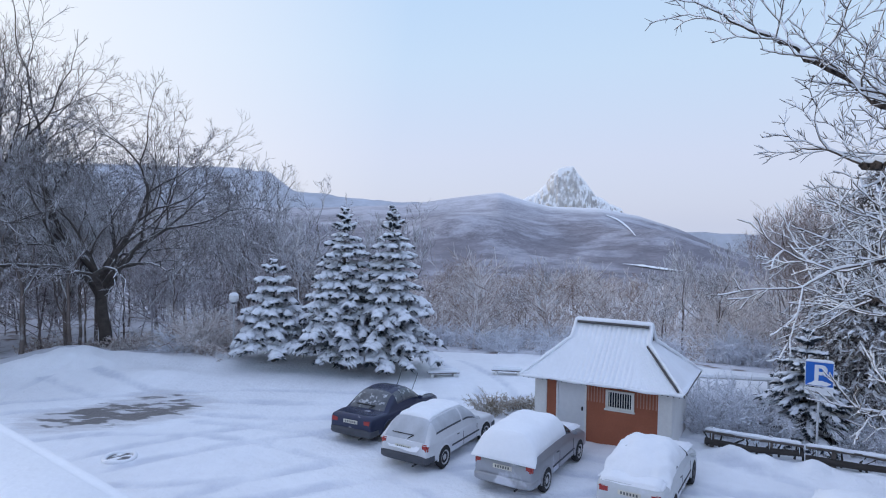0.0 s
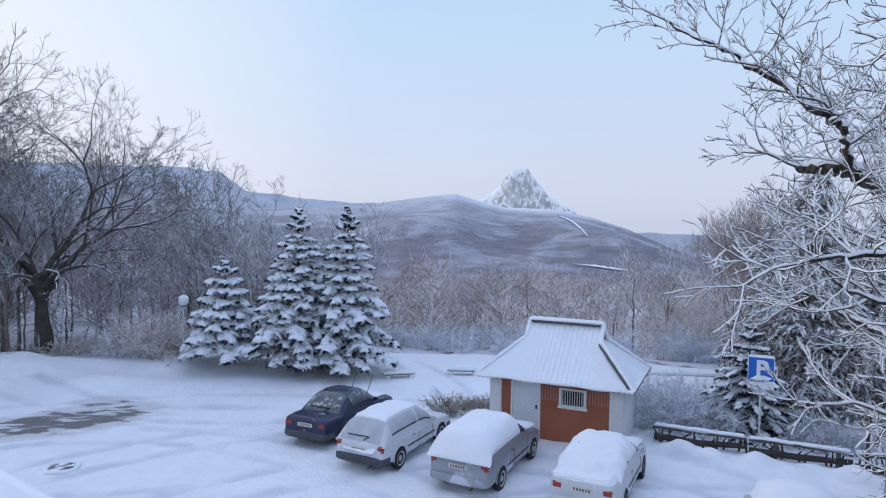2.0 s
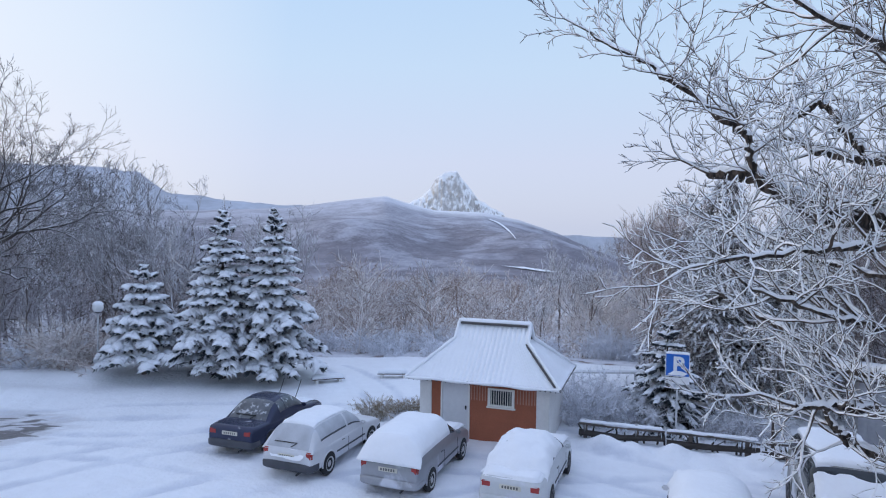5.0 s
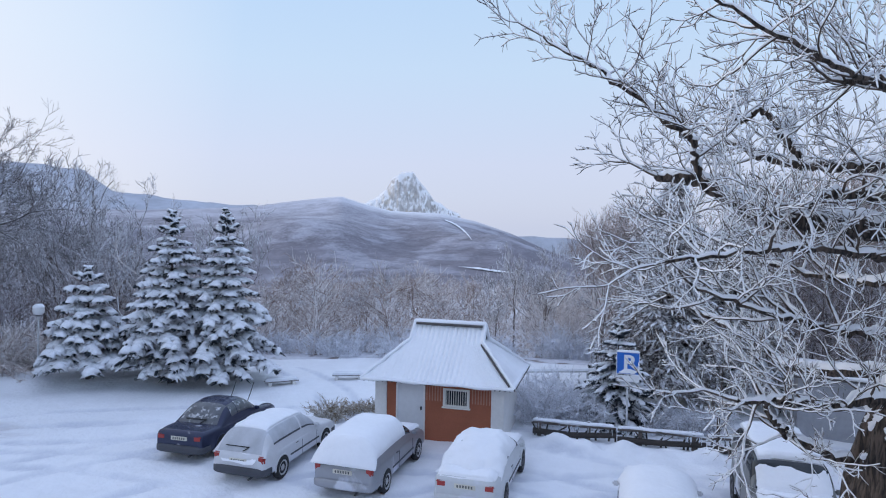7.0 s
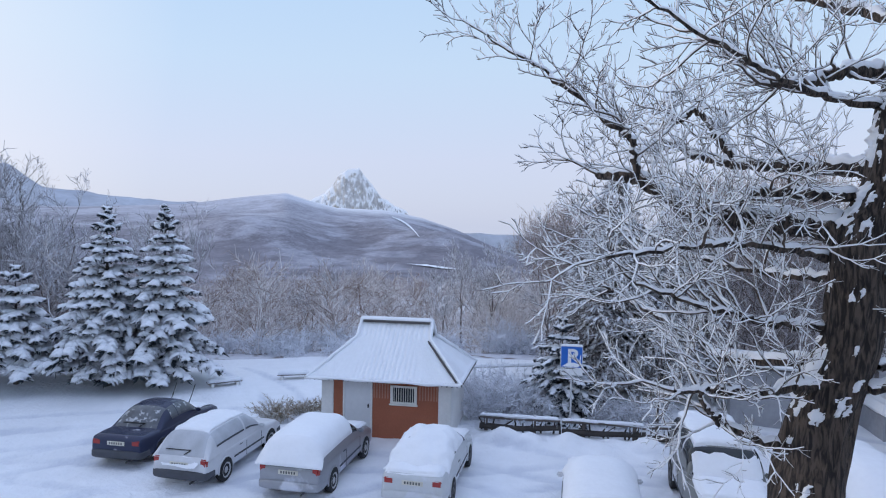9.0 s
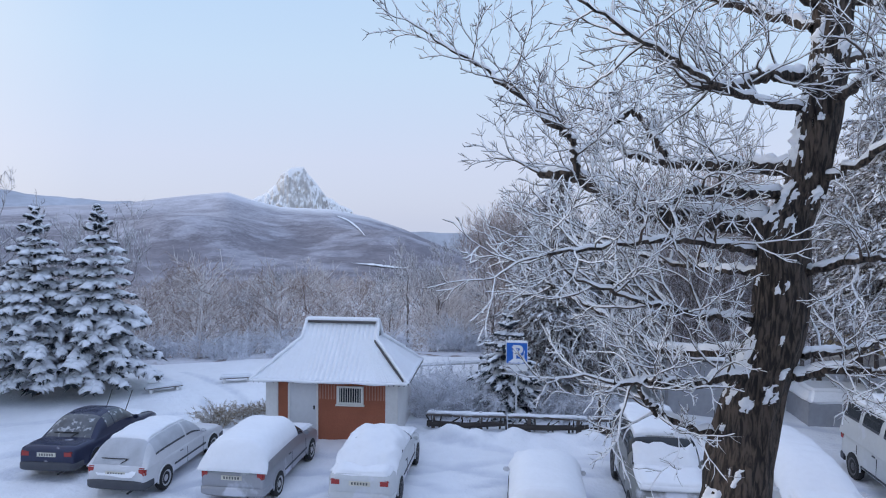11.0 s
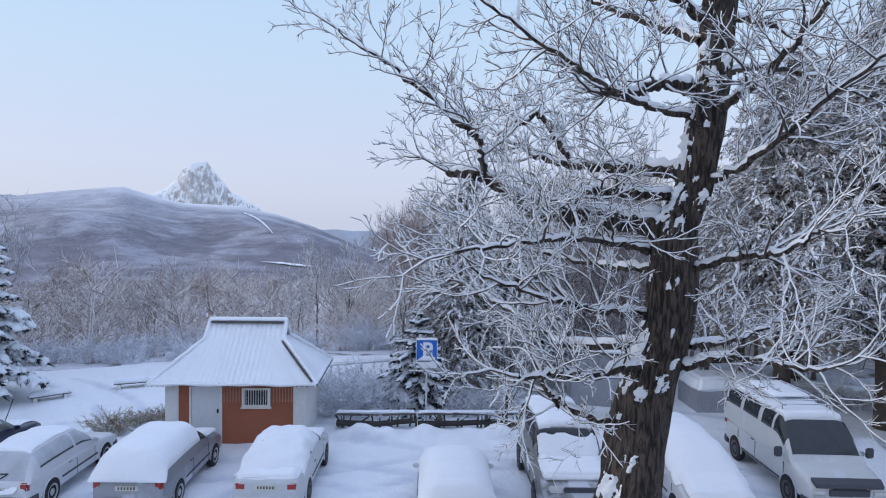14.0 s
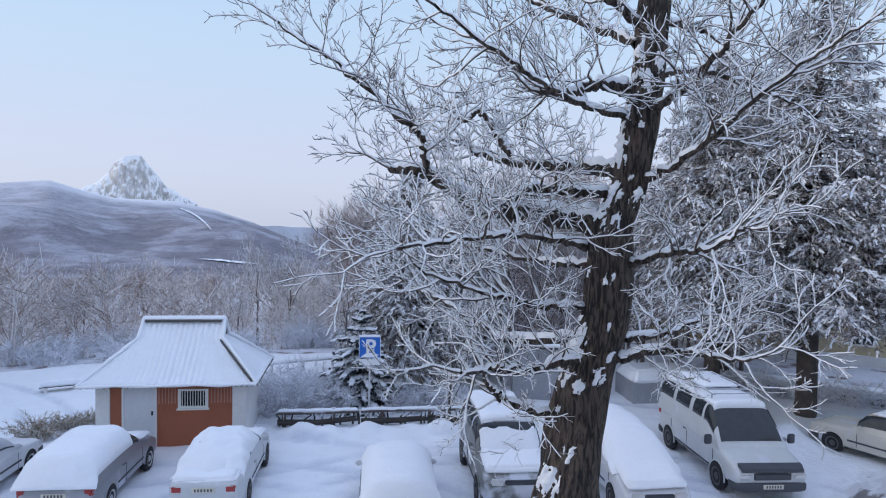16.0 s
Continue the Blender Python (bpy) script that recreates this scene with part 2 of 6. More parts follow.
def part(name, bm, material_, parent=None, label="", at=None, smooth=35):
    """Links a bmesh, or a mesh, as one object under a thing."""
    if isinstance(bm, bmesh.types.BMesh):
        bmesh.ops.recalc_face_normals(bm, faces=bm.faces)
        me = bpy.data.meshes.new(name)
        bm.to_mesh(me)
        bm.free()
        me.materials.append(material_)
        if smooth:
            me.polygons.foreach_set("use_smooth", [True] * len(me.polygons))
            me.set_sharp_from_angle(angle=radians(smooth))
    else:
        me = bm
    ob = new(name, me)
    if parent is not None:
        ob.parent = parent
    if at is not None:
        ob.matrix_basis = at
    if label:
        tagged(ob, label)
    return ob


def thing(name, m, label, category, group="", kind=""):
    ob = new(name)
    ob.matrix_basis = m
    return tagged(ob, label, category, group, kind)


def box(bm, x0, x1, y0, y1, z0, z1, bevel=0.0, seg=2):
    made = bmesh.new()
    vs = [made.verts.new((x, y, z)) for x in (x0, x1) for y in (y0, y1) for z in (z0, z1)]
    for f in ((0, 1, 3, 2), (4, 6, 7, 5), (0, 4, 5, 1), (2, 3, 7, 6), (0, 2, 6, 4), (1, 5, 7, 3)):
        made.faces.new([vs[i] for i in f])
    if bevel:
        bmesh.ops.bevel(made, geom=made.edges[:], offset=bevel, segments=seg, affect="EDGES")
    tmp = bpy.data.meshes.new("tmp")
    made.to_mesh(tmp)
    made.free()
    bm.from_mesh(tmp)
    bpy.data.meshes.remove(tmp)
    return bm


def hull(points_low, points_top, bevel=0.05, seg=3, cuts=0, lump=0.0, freq=2.0, seed=0):
    """A closed solid between two rings of four points, with rounded edges and an uneven skin."""
    bm = bmesh.new()
    a, b = [bm.verts.new(p) for p in points_low], [bm.verts.new(p) for p in points_top]
    bm.faces.new(a[::-1]), bm.faces.new(b)
    for i in range(len(a)):
        j = (i + 1) % len(a)
        bm.faces.new((a[i], a[j], b[j], b[i]))
    if bevel:
        bmesh.ops.bevel(bm, geom=bm.edges[:], offset=bevel, segments=seg, affect="EDGES")
    if cuts:
        bmesh.ops.triangulate(bm, faces=[f for f in bm.faces if len(f.verts) > 4])
        for _ in range(cuts):
            long = [e for e in bm.edges if e.calc_length() > 0.16]
            bmesh.ops.subdivide_edges(bm, edges=long, cuts=1, use_grid_fill=True)
    if lump:
        for v in bm.verts:
            q = v.co * freq + Vector((seed * 3.1, seed * 1.7, 0))
            v.co += lump * Vector((noise.noise(q), noise.noise(q + Vector((9, 0, 0))), 0.8 * noise.noise(q + Vector((0, 9, 0)))))
    return bm


class Tubes:
    """Gathers tapering tubes into one mesh."""

    def __init__(self):
        self.kinds = {}

    def add(self, path, radii, sides=4):
        self.kinds.setdefault((len(path), sides), []).append((path, radii))

    def mesh(self, name, mat):
        vs, fs, base = [], [], 0
        for (k, sides), rows_ in self.kinds.items():
            path = np.array([p for p, _ in rows_], float)
            r = np.array([q for _, q in rows_], float)[:, :, None, None]
            m = len(rows_)
            d = np.gradient(path, axis=1)
            d /= np.linalg.norm(d, axis=2, keepdims=True) + 1e-9
            ref = np.where(np.abs(d[..., 2:3]) > 0.9, np.array([1.0, 0, 0]), np.array([0, 0, 1.0]))
            u = np.cross(d, ref)
            u /= np.linalg.norm(u, axis=2, keepdims=True) + 1e-9
            w = np.cross(u, d)
            a = (np.arange(sides) * 2 * np.pi / sides + np.pi / 4)[None, None, :, None]
            vs.append((path[:, :, None] + r * (np.cos(a) * u[:, :, None] + np.sin(a) * w[:, :, None])).reshape(-1, 3))
            i = np.arange(k - 1)[:, None] * sides + np.arange(sides)[None, :]
            j = np.arange(k - 1)[:, None] * sides + (np.arange(sides)[None, :] + 1) % sides
            one = np.stack([i, j, j + sides, i + sides], -1).reshape(-1, 4)
            fs.append((one[None] + (np.arange(m) * k * sides)[:, None, None]).reshape(-1, 4) + base)
            base += m * k * sides
        return mesh_from(name, np.concatenate(vs), np.concatenate(fs), mat)


# ---- ground, one sheet out to the horizon ----
def smooth(a, b, x):
    t = np.clip((x - a) / (b - a), 0, 1)
    return t * t * (3 - 2 * t)


def waves(x, y, seed, scale, octaves=4):
    """Cheap smooth unevenness: sums of turned sine waves."""
    rng = np.random.RandomState(seed)
    out = np.zeros_like(np.asarray(x, float))
    for o in range(octaves):
        for _ in range(4):
            a, ph = rng.rand() * 6.283, rng.rand() * 6.283
            k = 6.283 / scale * 2 ** o * (0.7 + 0.6 * rng.rand())
            out = out + np.sin(k * (np.cos(a) * x + np.sin(a) * y) + ph) / 2 ** o / 3
    return out


# outline of the hill with the rocky peak, bearing and height above the eye's level in degrees
RIDGE_B = [-60, -30, -20, -11, -6, -3.2, 0, 2.5, 5.1, 7.5, 9.5, 14, 17.2, 20.3, 23, 26, 29.5, 34, 45, 100]
RIDGE_E = [0.9, 0.9, 1.0, 1.1, 1.35, 1.5, 2.0, 2.35, 2.65, 1.95, 1.5, 1.35, 0.7, -0.3, -1.5, -2.7, -3.4, -3.9, -3.9, -3.5]


RUTS = ((4.0, 4.0, 19.5), (4.0, 4.0, 18.0), (1.0, 9.5, 9.2), (1.0, 9.5, 7.8), (-4, 40, 17.0), (-4, 40, 18.6), (-6, 3, 20.5), (-6, 3, 22.0), (-9.0, 8.0, 11.6), (-9.0, 8.0, 13.0), (-7.5, 25.0, 9.0), (-7.5, 25.0, 10.4), (6.5, 4.0, 12.0), (6.5, 4.0, 10.6))


def lot_height(x, y):
    """Ruts, mounds and banks of the trodden snow."""
    z = 0.022 * waves(x, y, 3, 5.0, 4) + 0.012 * waves(x, y, 4, 0.9, 2)
    for cx, cy, r in RUTS:
        d = np.hypot(x - cx, y - cy) - r + 0.2 * waves(x, y, 9, 9, 1)
        z = z - 0.035 * np.exp(-(d / 0.15) ** 2) + 0.018 * np.exp(-((np.abs(d) - 0.3) / 0.12) ** 2)
    z = z + 0.95 * np.exp(-(((x + 17.6) / 3.6) ** 2 + ((y - 28.6) / 1.7) ** 2)) * (1 + 0.15 * waves(x, y, 5, 2.5, 2))
    z = z + 0.35 * np.exp(-(((x + 11.8) / 2.6) ** 2 + ((y - 26.6) / 1.0) ** 2))
    z = z + 0.25 * smooth(28.2, 29.6, y) * smooth(1, -4, x)
    z = z + 0.30 * np.exp(-((0.515 * x + 0.857 * y - 19.9) / 0.5) ** 2) * smooth(7.5, 8.5, x) * smooth(17, 15, x) * (1 + 0.5 * waves(x, y, 6, 1.5, 2))
    z = z + 0.7 * np.exp(-(((x - 20.2) / 1.6) ** 2 + ((y - 9.3) / 1.2) ** 2)) * (1 + 0.2 * waves(x, y, 8, 1.4, 2))
    return z


def ground_height(x, y):
    d = np.hypot(x, y)
    b = np.degrees(np.arctan2(x, y))
    valley = smooth(-26, -8, b) * smooth(125, 75, b)
    open_ = np.where(b > 15, 31 + 6 * smooth(35, 60, b), 31.5)
    drop = -(1.2 + 0.082 * np.minimum(d, 700)) * smooth(0, 26, d - open_)
    side = -0.035 * np.minimum(np.maximum(d - 36, 0), 500)
    z = valley * drop + (1 - valley) * side
    z = z + smooth(40, 90, d) * waves(x, y, 12, 60, 3) * 0.7
    ridge = 6.8 + 2000 * np.tan(np.radians(np.interp(b, RIDGE_B, RIDGE_E)))
    front = smooth(620, 2000, d) ** 1.15
    shoulder = 22 * np.exp(-((d - 1150) / 170) ** 2) * (1 + 0.5 * np.sin(b * 0.35 + 1)) * smooth(40, 20, np.abs(b))
    hill = (1 - front) * z + front * ridge + shoulder + smooth(700, 1100, d) * (3 * waves(x, y, 21, 420, 2) * (1 - smooth(1600, 1950, d)) + 0.7 * waves(x, y, 23, 50, 2))
    back = ridge - 260 * smooth(2050, 2900, d)
    return np.where(d < 2000, hill, np.where(d < 2050, ridge, back)) + np.where(d < 40, lot_height(x, y) * smooth(38, 32, d), 0)


radii = np.concatenate([[0.3, 1.5, 3, 5], np.arange(6.5, 34, 0.24), np.geomspace(34.3, 700, 70), np.linspace(720, 2050, 75), np.geomspace(2080, 4900, 14)])
bearings = np.concatenate([np.arange(-48, 72, 0.4), np.arange(72, 312, 4.0)])
rr, bb = np.meshgrid(radii, np.radians(bearings), indexing="ij")
gx, gy = rr * np.sin(bb), rr * np.cos(bb)
gz = ground_height(gx, gy)
nr, nb = rr.shape
gi = np.arange(nr - 1)[:, None] * nb + np.arange(nb)[None, :]
gj = np.arange(nr - 1)[:, None] * nb + (np.arange(nb)[None, :] + 1) % nb
gfaces = np.stack([gi, gi + nb, gj + nb, gj], -1).reshape(-1, 4)
fr = np.repeat(radii[:-1], nb)
fx, fy = (0.5 * (gx[:-1] + gx[1:])).ravel(), (0.5 * (gy[:-1] + gy[1:])).ravel()
stain = np.exp(-(((fx + 11.4) / 2.5) ** 2 + ((fy - 21.6 - 0.25 * (fx + 11.4)) / 1.2) ** 2) * 1.2) + 0.5 * np.exp(-(((fx + 10.6) / 1.8) ** 2 + ((fy - 24.3) / 0.8) ** 2)) + 0.35 * waves(fx, fy, 31, 1.6, 3)
lane = np.exp(-(((fx - 23.5 - 0.3 * (fy - 4)) / 1.6) ** 2)) * (fy < 7.0) + 0.3 * waves(fx, fy, 33, 1.5, 3)
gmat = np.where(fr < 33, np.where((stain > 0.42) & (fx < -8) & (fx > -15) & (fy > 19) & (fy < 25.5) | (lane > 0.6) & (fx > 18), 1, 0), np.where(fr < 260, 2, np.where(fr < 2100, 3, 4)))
ground = new("ground", mesh_from("ground", np.stack([gx.ravel(), gy.ravel(), gz.ravel()], -1), gfaces, [LOT, LOT, FLOOR, HILL, HAZEHILL], True, gmat.astype(int).tolist()))
vx, vy = gx.ravel(), gy.ravel()
rut = np.zeros_like(vx)
for cx, cy, r in RUTS:
    rut = np.maximum(rut, np.exp(-((np.hypot(vx - cx, vy - cy) - r + 0.2 * waves(vx, vy, 9, 9, 1)) / 0.26) ** 2))
rut = np.where(np.hypot(vx, vy) < 31, np.clip(rut * (0.75 + 0.5 * waves(vx, vy, 35, 3.5, 2)), 0, 1), 0)
thaw = 1.55 * np.exp(-(((vx + 11.2) / 2.9) ** 2 + ((vy - 21.7 - 0.3 * (vx + 11.4)) / 1.7) ** 2) * 1.1) + 0.5 * np.exp(-(((vx + 10.8) / 1.8) ** 2 + ((vy - 24.3) / 0.9) ** 2))
thaw = np.maximum(thaw, 0.85 * np.exp(-(((vx - 23.3 - 0.3 * (vy - 4)) / 1.5) ** 2)) * (vy < 8.0) * (vx > 15))
thaw = np.maximum(thaw, 1.3 * np.exp(-(((vx - 19.4) / 2.4) ** 2 + ((vy - 5.6) / 1.0) ** 2)))
for nm, vals in (("wear", rut), ("thaw", thaw)):
    ground.data.attributes.new(nm, "FLOAT", "POINT").data.foreach_set("value", vals.astype(np.float32))
tagged(ground, "snow-covered yard falling away to wooded hills", "ground", kind="structure")


def ground_at(x, y):
    return float(ground_height(np.array([x], float), np.array([y], float))[0])


# ---- far hills behind, and the rocky peak ----
def far_range(name, dist, table_b, table_e, mat, label, foot=-120.0):
    bs = np.arange(table_b[0], table_b[-1], 0.25)
    e = np.interp(bs, table_b, table_e)
    rows = []
    for k, s in enumerate(np.linspace(0, 1, 12)):
        d = dist - 900 * (1 - s)
        z = foot + (6.8 + dist * np.tan(np.radians(e)) - foot) * s ** 1.3
        x, y = d * np.sin(np.radians(bs)), d * np.cos(np.radians(bs))
        rows.append(np.stack([x, y, z + (4 if 0 < k else 0) * waves(x, y, 41, 160, 3)], -1))
    v = np.concatenate(rows)
    m = len(bs)
    i = np.arange(11)[:, None] * m + np.arange(m - 1)[None, :]
    f = np.stack([i, i + 1, i + m + 1, i + m], -1).reshape(-1, 4)
    return tagged(new(name, mesh_from(name, v, f, mat)), label, "hills", kind="structure")


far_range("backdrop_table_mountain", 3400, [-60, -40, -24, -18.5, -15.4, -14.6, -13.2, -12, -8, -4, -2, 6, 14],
          [3.5, 4.0, 4.3, 4.4, 4.15, 3.6, 2.55, 2.45, 2.0, 1.75, 1.7, 1.2, 0.2], HAZEHILL, "hazy blue table mountain with a cliffed edge")
far_range("backdrop_plain", 4700, [-10, 8, 16, 22, 26, 30, 40, 60, 90], [-0.9, -0.9, -0.75, -0.55, -0.7, -0.85, -0.95, -1.0, -1.0], HAZEHILL, "pale hazy plain at the horizon", -900)


def rocky_peak():
    """A craggy horn: steep ribbed face, blunt top, broken shoulders, its foot sunk in the hill."""
    b0, d0 = radians(10.95), 1975.0
    n_x, n_y = 200, 90
    v = []
    for j in range(n_y + 1):
        y = -120 + 220 * j / n_y
        for i in range(n_x + 1):
            x = -165 + 330 * i / n_x
            q = Vector((x * 0.022, y * 0.022, 0.4))
            xx = x + 9 * noise.noise(Vector((x * 0.03, y * 0.03, 7))) + 0.12 * y
            top = float(np.interp(xx, [-165, -132, -84, -66, -44, -30, -16, 14, 24, 40, 58, 90, 118, 165], [52, 80, 104, 126, 160, 171, 178, 181, 172, 152, 130, 94, 74, 52]))
            back = abs(y + 6 * noise.noise(Vector((x * 0.05, 3, 1))))
            deep = 62.0 if y < 0 else 90.0
            rib = 20 * noise.fractal(Vector((x * 0.055, y * 0.016, 2.2)), 0.8, 2.1, 5)
            crag = 10 * noise.fractal(q * 3.2, 0.6, 2.2, 5)
            fall = (back / deep) ** 1.25
            z = 10 + (top - 10) * max(0.0, 1 - 0.72 * fall) + (rib * min(1, fall * 2.0) + crag * min(1, 0.35 + fall)) * (0.5 if fall < 0.1 else 1)
            v.append((x, y, z))
    m = n_x + 1
    f = [(j * m + i, j * m + i + 1, (j + 1) * m + i + 1, (j + 1) * m + i) for j in range(n_y) for i in range(n_x)]
    ob = new("rocky_peak", mesh_from("rocky_peak", v, f, ROCK))
    ob.matrix_basis = pose(d0 * math.sin(b0), d0 * math.cos(b0), 0, 0, 0, -11)
    return tagged(ob, "snow-dusted rocky peak on a wooded hill", "mountain peak")


rocky_peak()


def curve_through(pts, n):
    """A smooth path through a few points (Catmull-Rom)."""
    p = np.array(pts, float)
    p = np.vstack([2 * p[0] - p[1], p, 2 * p[-1] - p[-2]])
    out = []
    for u in np.linspace(0, len(pts) - 1 - 1e-6, n):
        i = int(u)
        s = u - i
        a, b, c_, d_ = p[i:i + 4]
        out.append(0.5 * (2 * b + (c_ - a) * s + (2 * a - 5 * b + 4 * c_ - d_) * s * s + (3 * b - a - 3 * c_ + d_) * s ** 3))
    return np.array(out)


# ---- hut with a corrugated roof ----
PLASTER = material("white_plaster", (0.74, 0.73, 0.72), 0.8, vary=0.08, scale=1.2, fine=14, bump=0.2)
OCHRE = material("terracotta_render", (0.35, 0.115, 0.062), 0.85, vary=0.13, scale=1.3, fine=18, bump=0.3)
DOORWHITE = material("painted_door", (0.66, 0.67, 0.70), 0.55, vary=0.05, scale=1, fine=8)
DARKIRON = material("dark_iron", (0.03, 0.03, 0.035), 0.5, 0.6)
SLATE = material("slate_sheet", (0.09, 0.085, 0.085), 0.85, vary=0.2)
GLASS = material("dark_glass", (0.025, 0.03, 0.035), 0.08, vary=0.1, scale=3)
FRAMEWHITE = material("window_paint", (0.72, 0.70, 0.66), 0.6, vary=0.06)
WOOD = snowed(material("weathered_wood", (0.12, 0.10, 0.09), 0.85, vary=0.3, scale=2, fine=25, bump=0.3), 0.4, 0.8)

SLATPAINT = material("faded_slat_paint", (0.46, 0.24, 0.18), 0.8, vary=0.2, scale=3, fine=20)
HUT = pose(4.95, 19.45, 0, 0, 0, -29) @ Matrix.Diagonal((0.96, 1, 1, 1))
hut = thing("hut", HUT, "terracotta and white hut with snowy corrugated hip roof", "hut")


def bm_boxes(*boxes, bevel=0.0):
    bm = bmesh.new()
    for b in boxes:
        box(bm, *b, bevel=bevel)
    return bm


W2, DEEP, EAVE = 2.22, 3.0, 1.92
body = part("wall", bm_boxes((-W2 + 0.02, W2 - 0.02, 0.02, DEEP, 0, EAVE + 0.05)), PLASTER, hut, "white plastered side walls")
for x0, x1 in ((-W2, -W2 + 0.42), (W2 - 0.42, W2)):
    part("corner_pillar", bm_boxes((x0, x1, -0.035, 0.4, -0.05, EAVE), bevel=0.015), PLASTER, hut)
for x0, x1 in ((-W2 + 0.42, -1.42), (-0.46, W2 - 0.42)):
    part("front_panel", bm_boxes((x0, x1, 0.0, 0.03, -0.05, EAVE)), OCHRE, hut, "terracotta rendered panel")
d = part("door", bm_boxes((-1.40, -0.50, -0.02, 0.02, 0, 1.90), bevel=0.008), DOORWHITE, hut, "closed white-painted sheet door")
part("handle", bm_boxes((-0.60, -0.55, -0.06, -0.021, 0.95, 1.07), bevel=0.008), DARKIRON, d)
part("door_frame", bm_boxes((-1.46, -1.40, -0.045, 0.02, 0, 1.92), (-0.50, -0.44, -0.045, 0.02, 0, 1.92)), PLASTER, hut)
win = part("window", bm_boxes((0.18, 1.08, -0.05, 0.02, 1.14, 1.20), (0.18, 1.08, -0.05, 0.02, 1.66, 1.72), (0.18, 0.27, -0.05, 0.02, 1.20, 1.66), (0.99, 1.08, -0.05, 0.02, 1.20, 1.66), (0.15, 1.11, -0.08, 0.0, 1.09, 1.135)), FRAMEWHITE, hut, "barred window with broad white surround")
part("pane", bm_boxes((0.27, 0.99, -0.006, 0.012, 1.20, 1.66)), GLASS, win)
for k in range(9):
    part("bar", bm_boxes((0.30 + k * 0.078, 0.318 + k * 0.078, -0.036, -0.02, 1.20, 1.66)), FRAMEWHITE, win)
for x in [-0.40 + 0.095 * k for k in range(6)] + [1.16 + 0.095 * k for k in range(7)]:
    part("slat", bm_boxes((x, x + 0.035, -0.022, -0.001, 1.28, 1.90), bevel=0.006), SLATPAINT, hut)


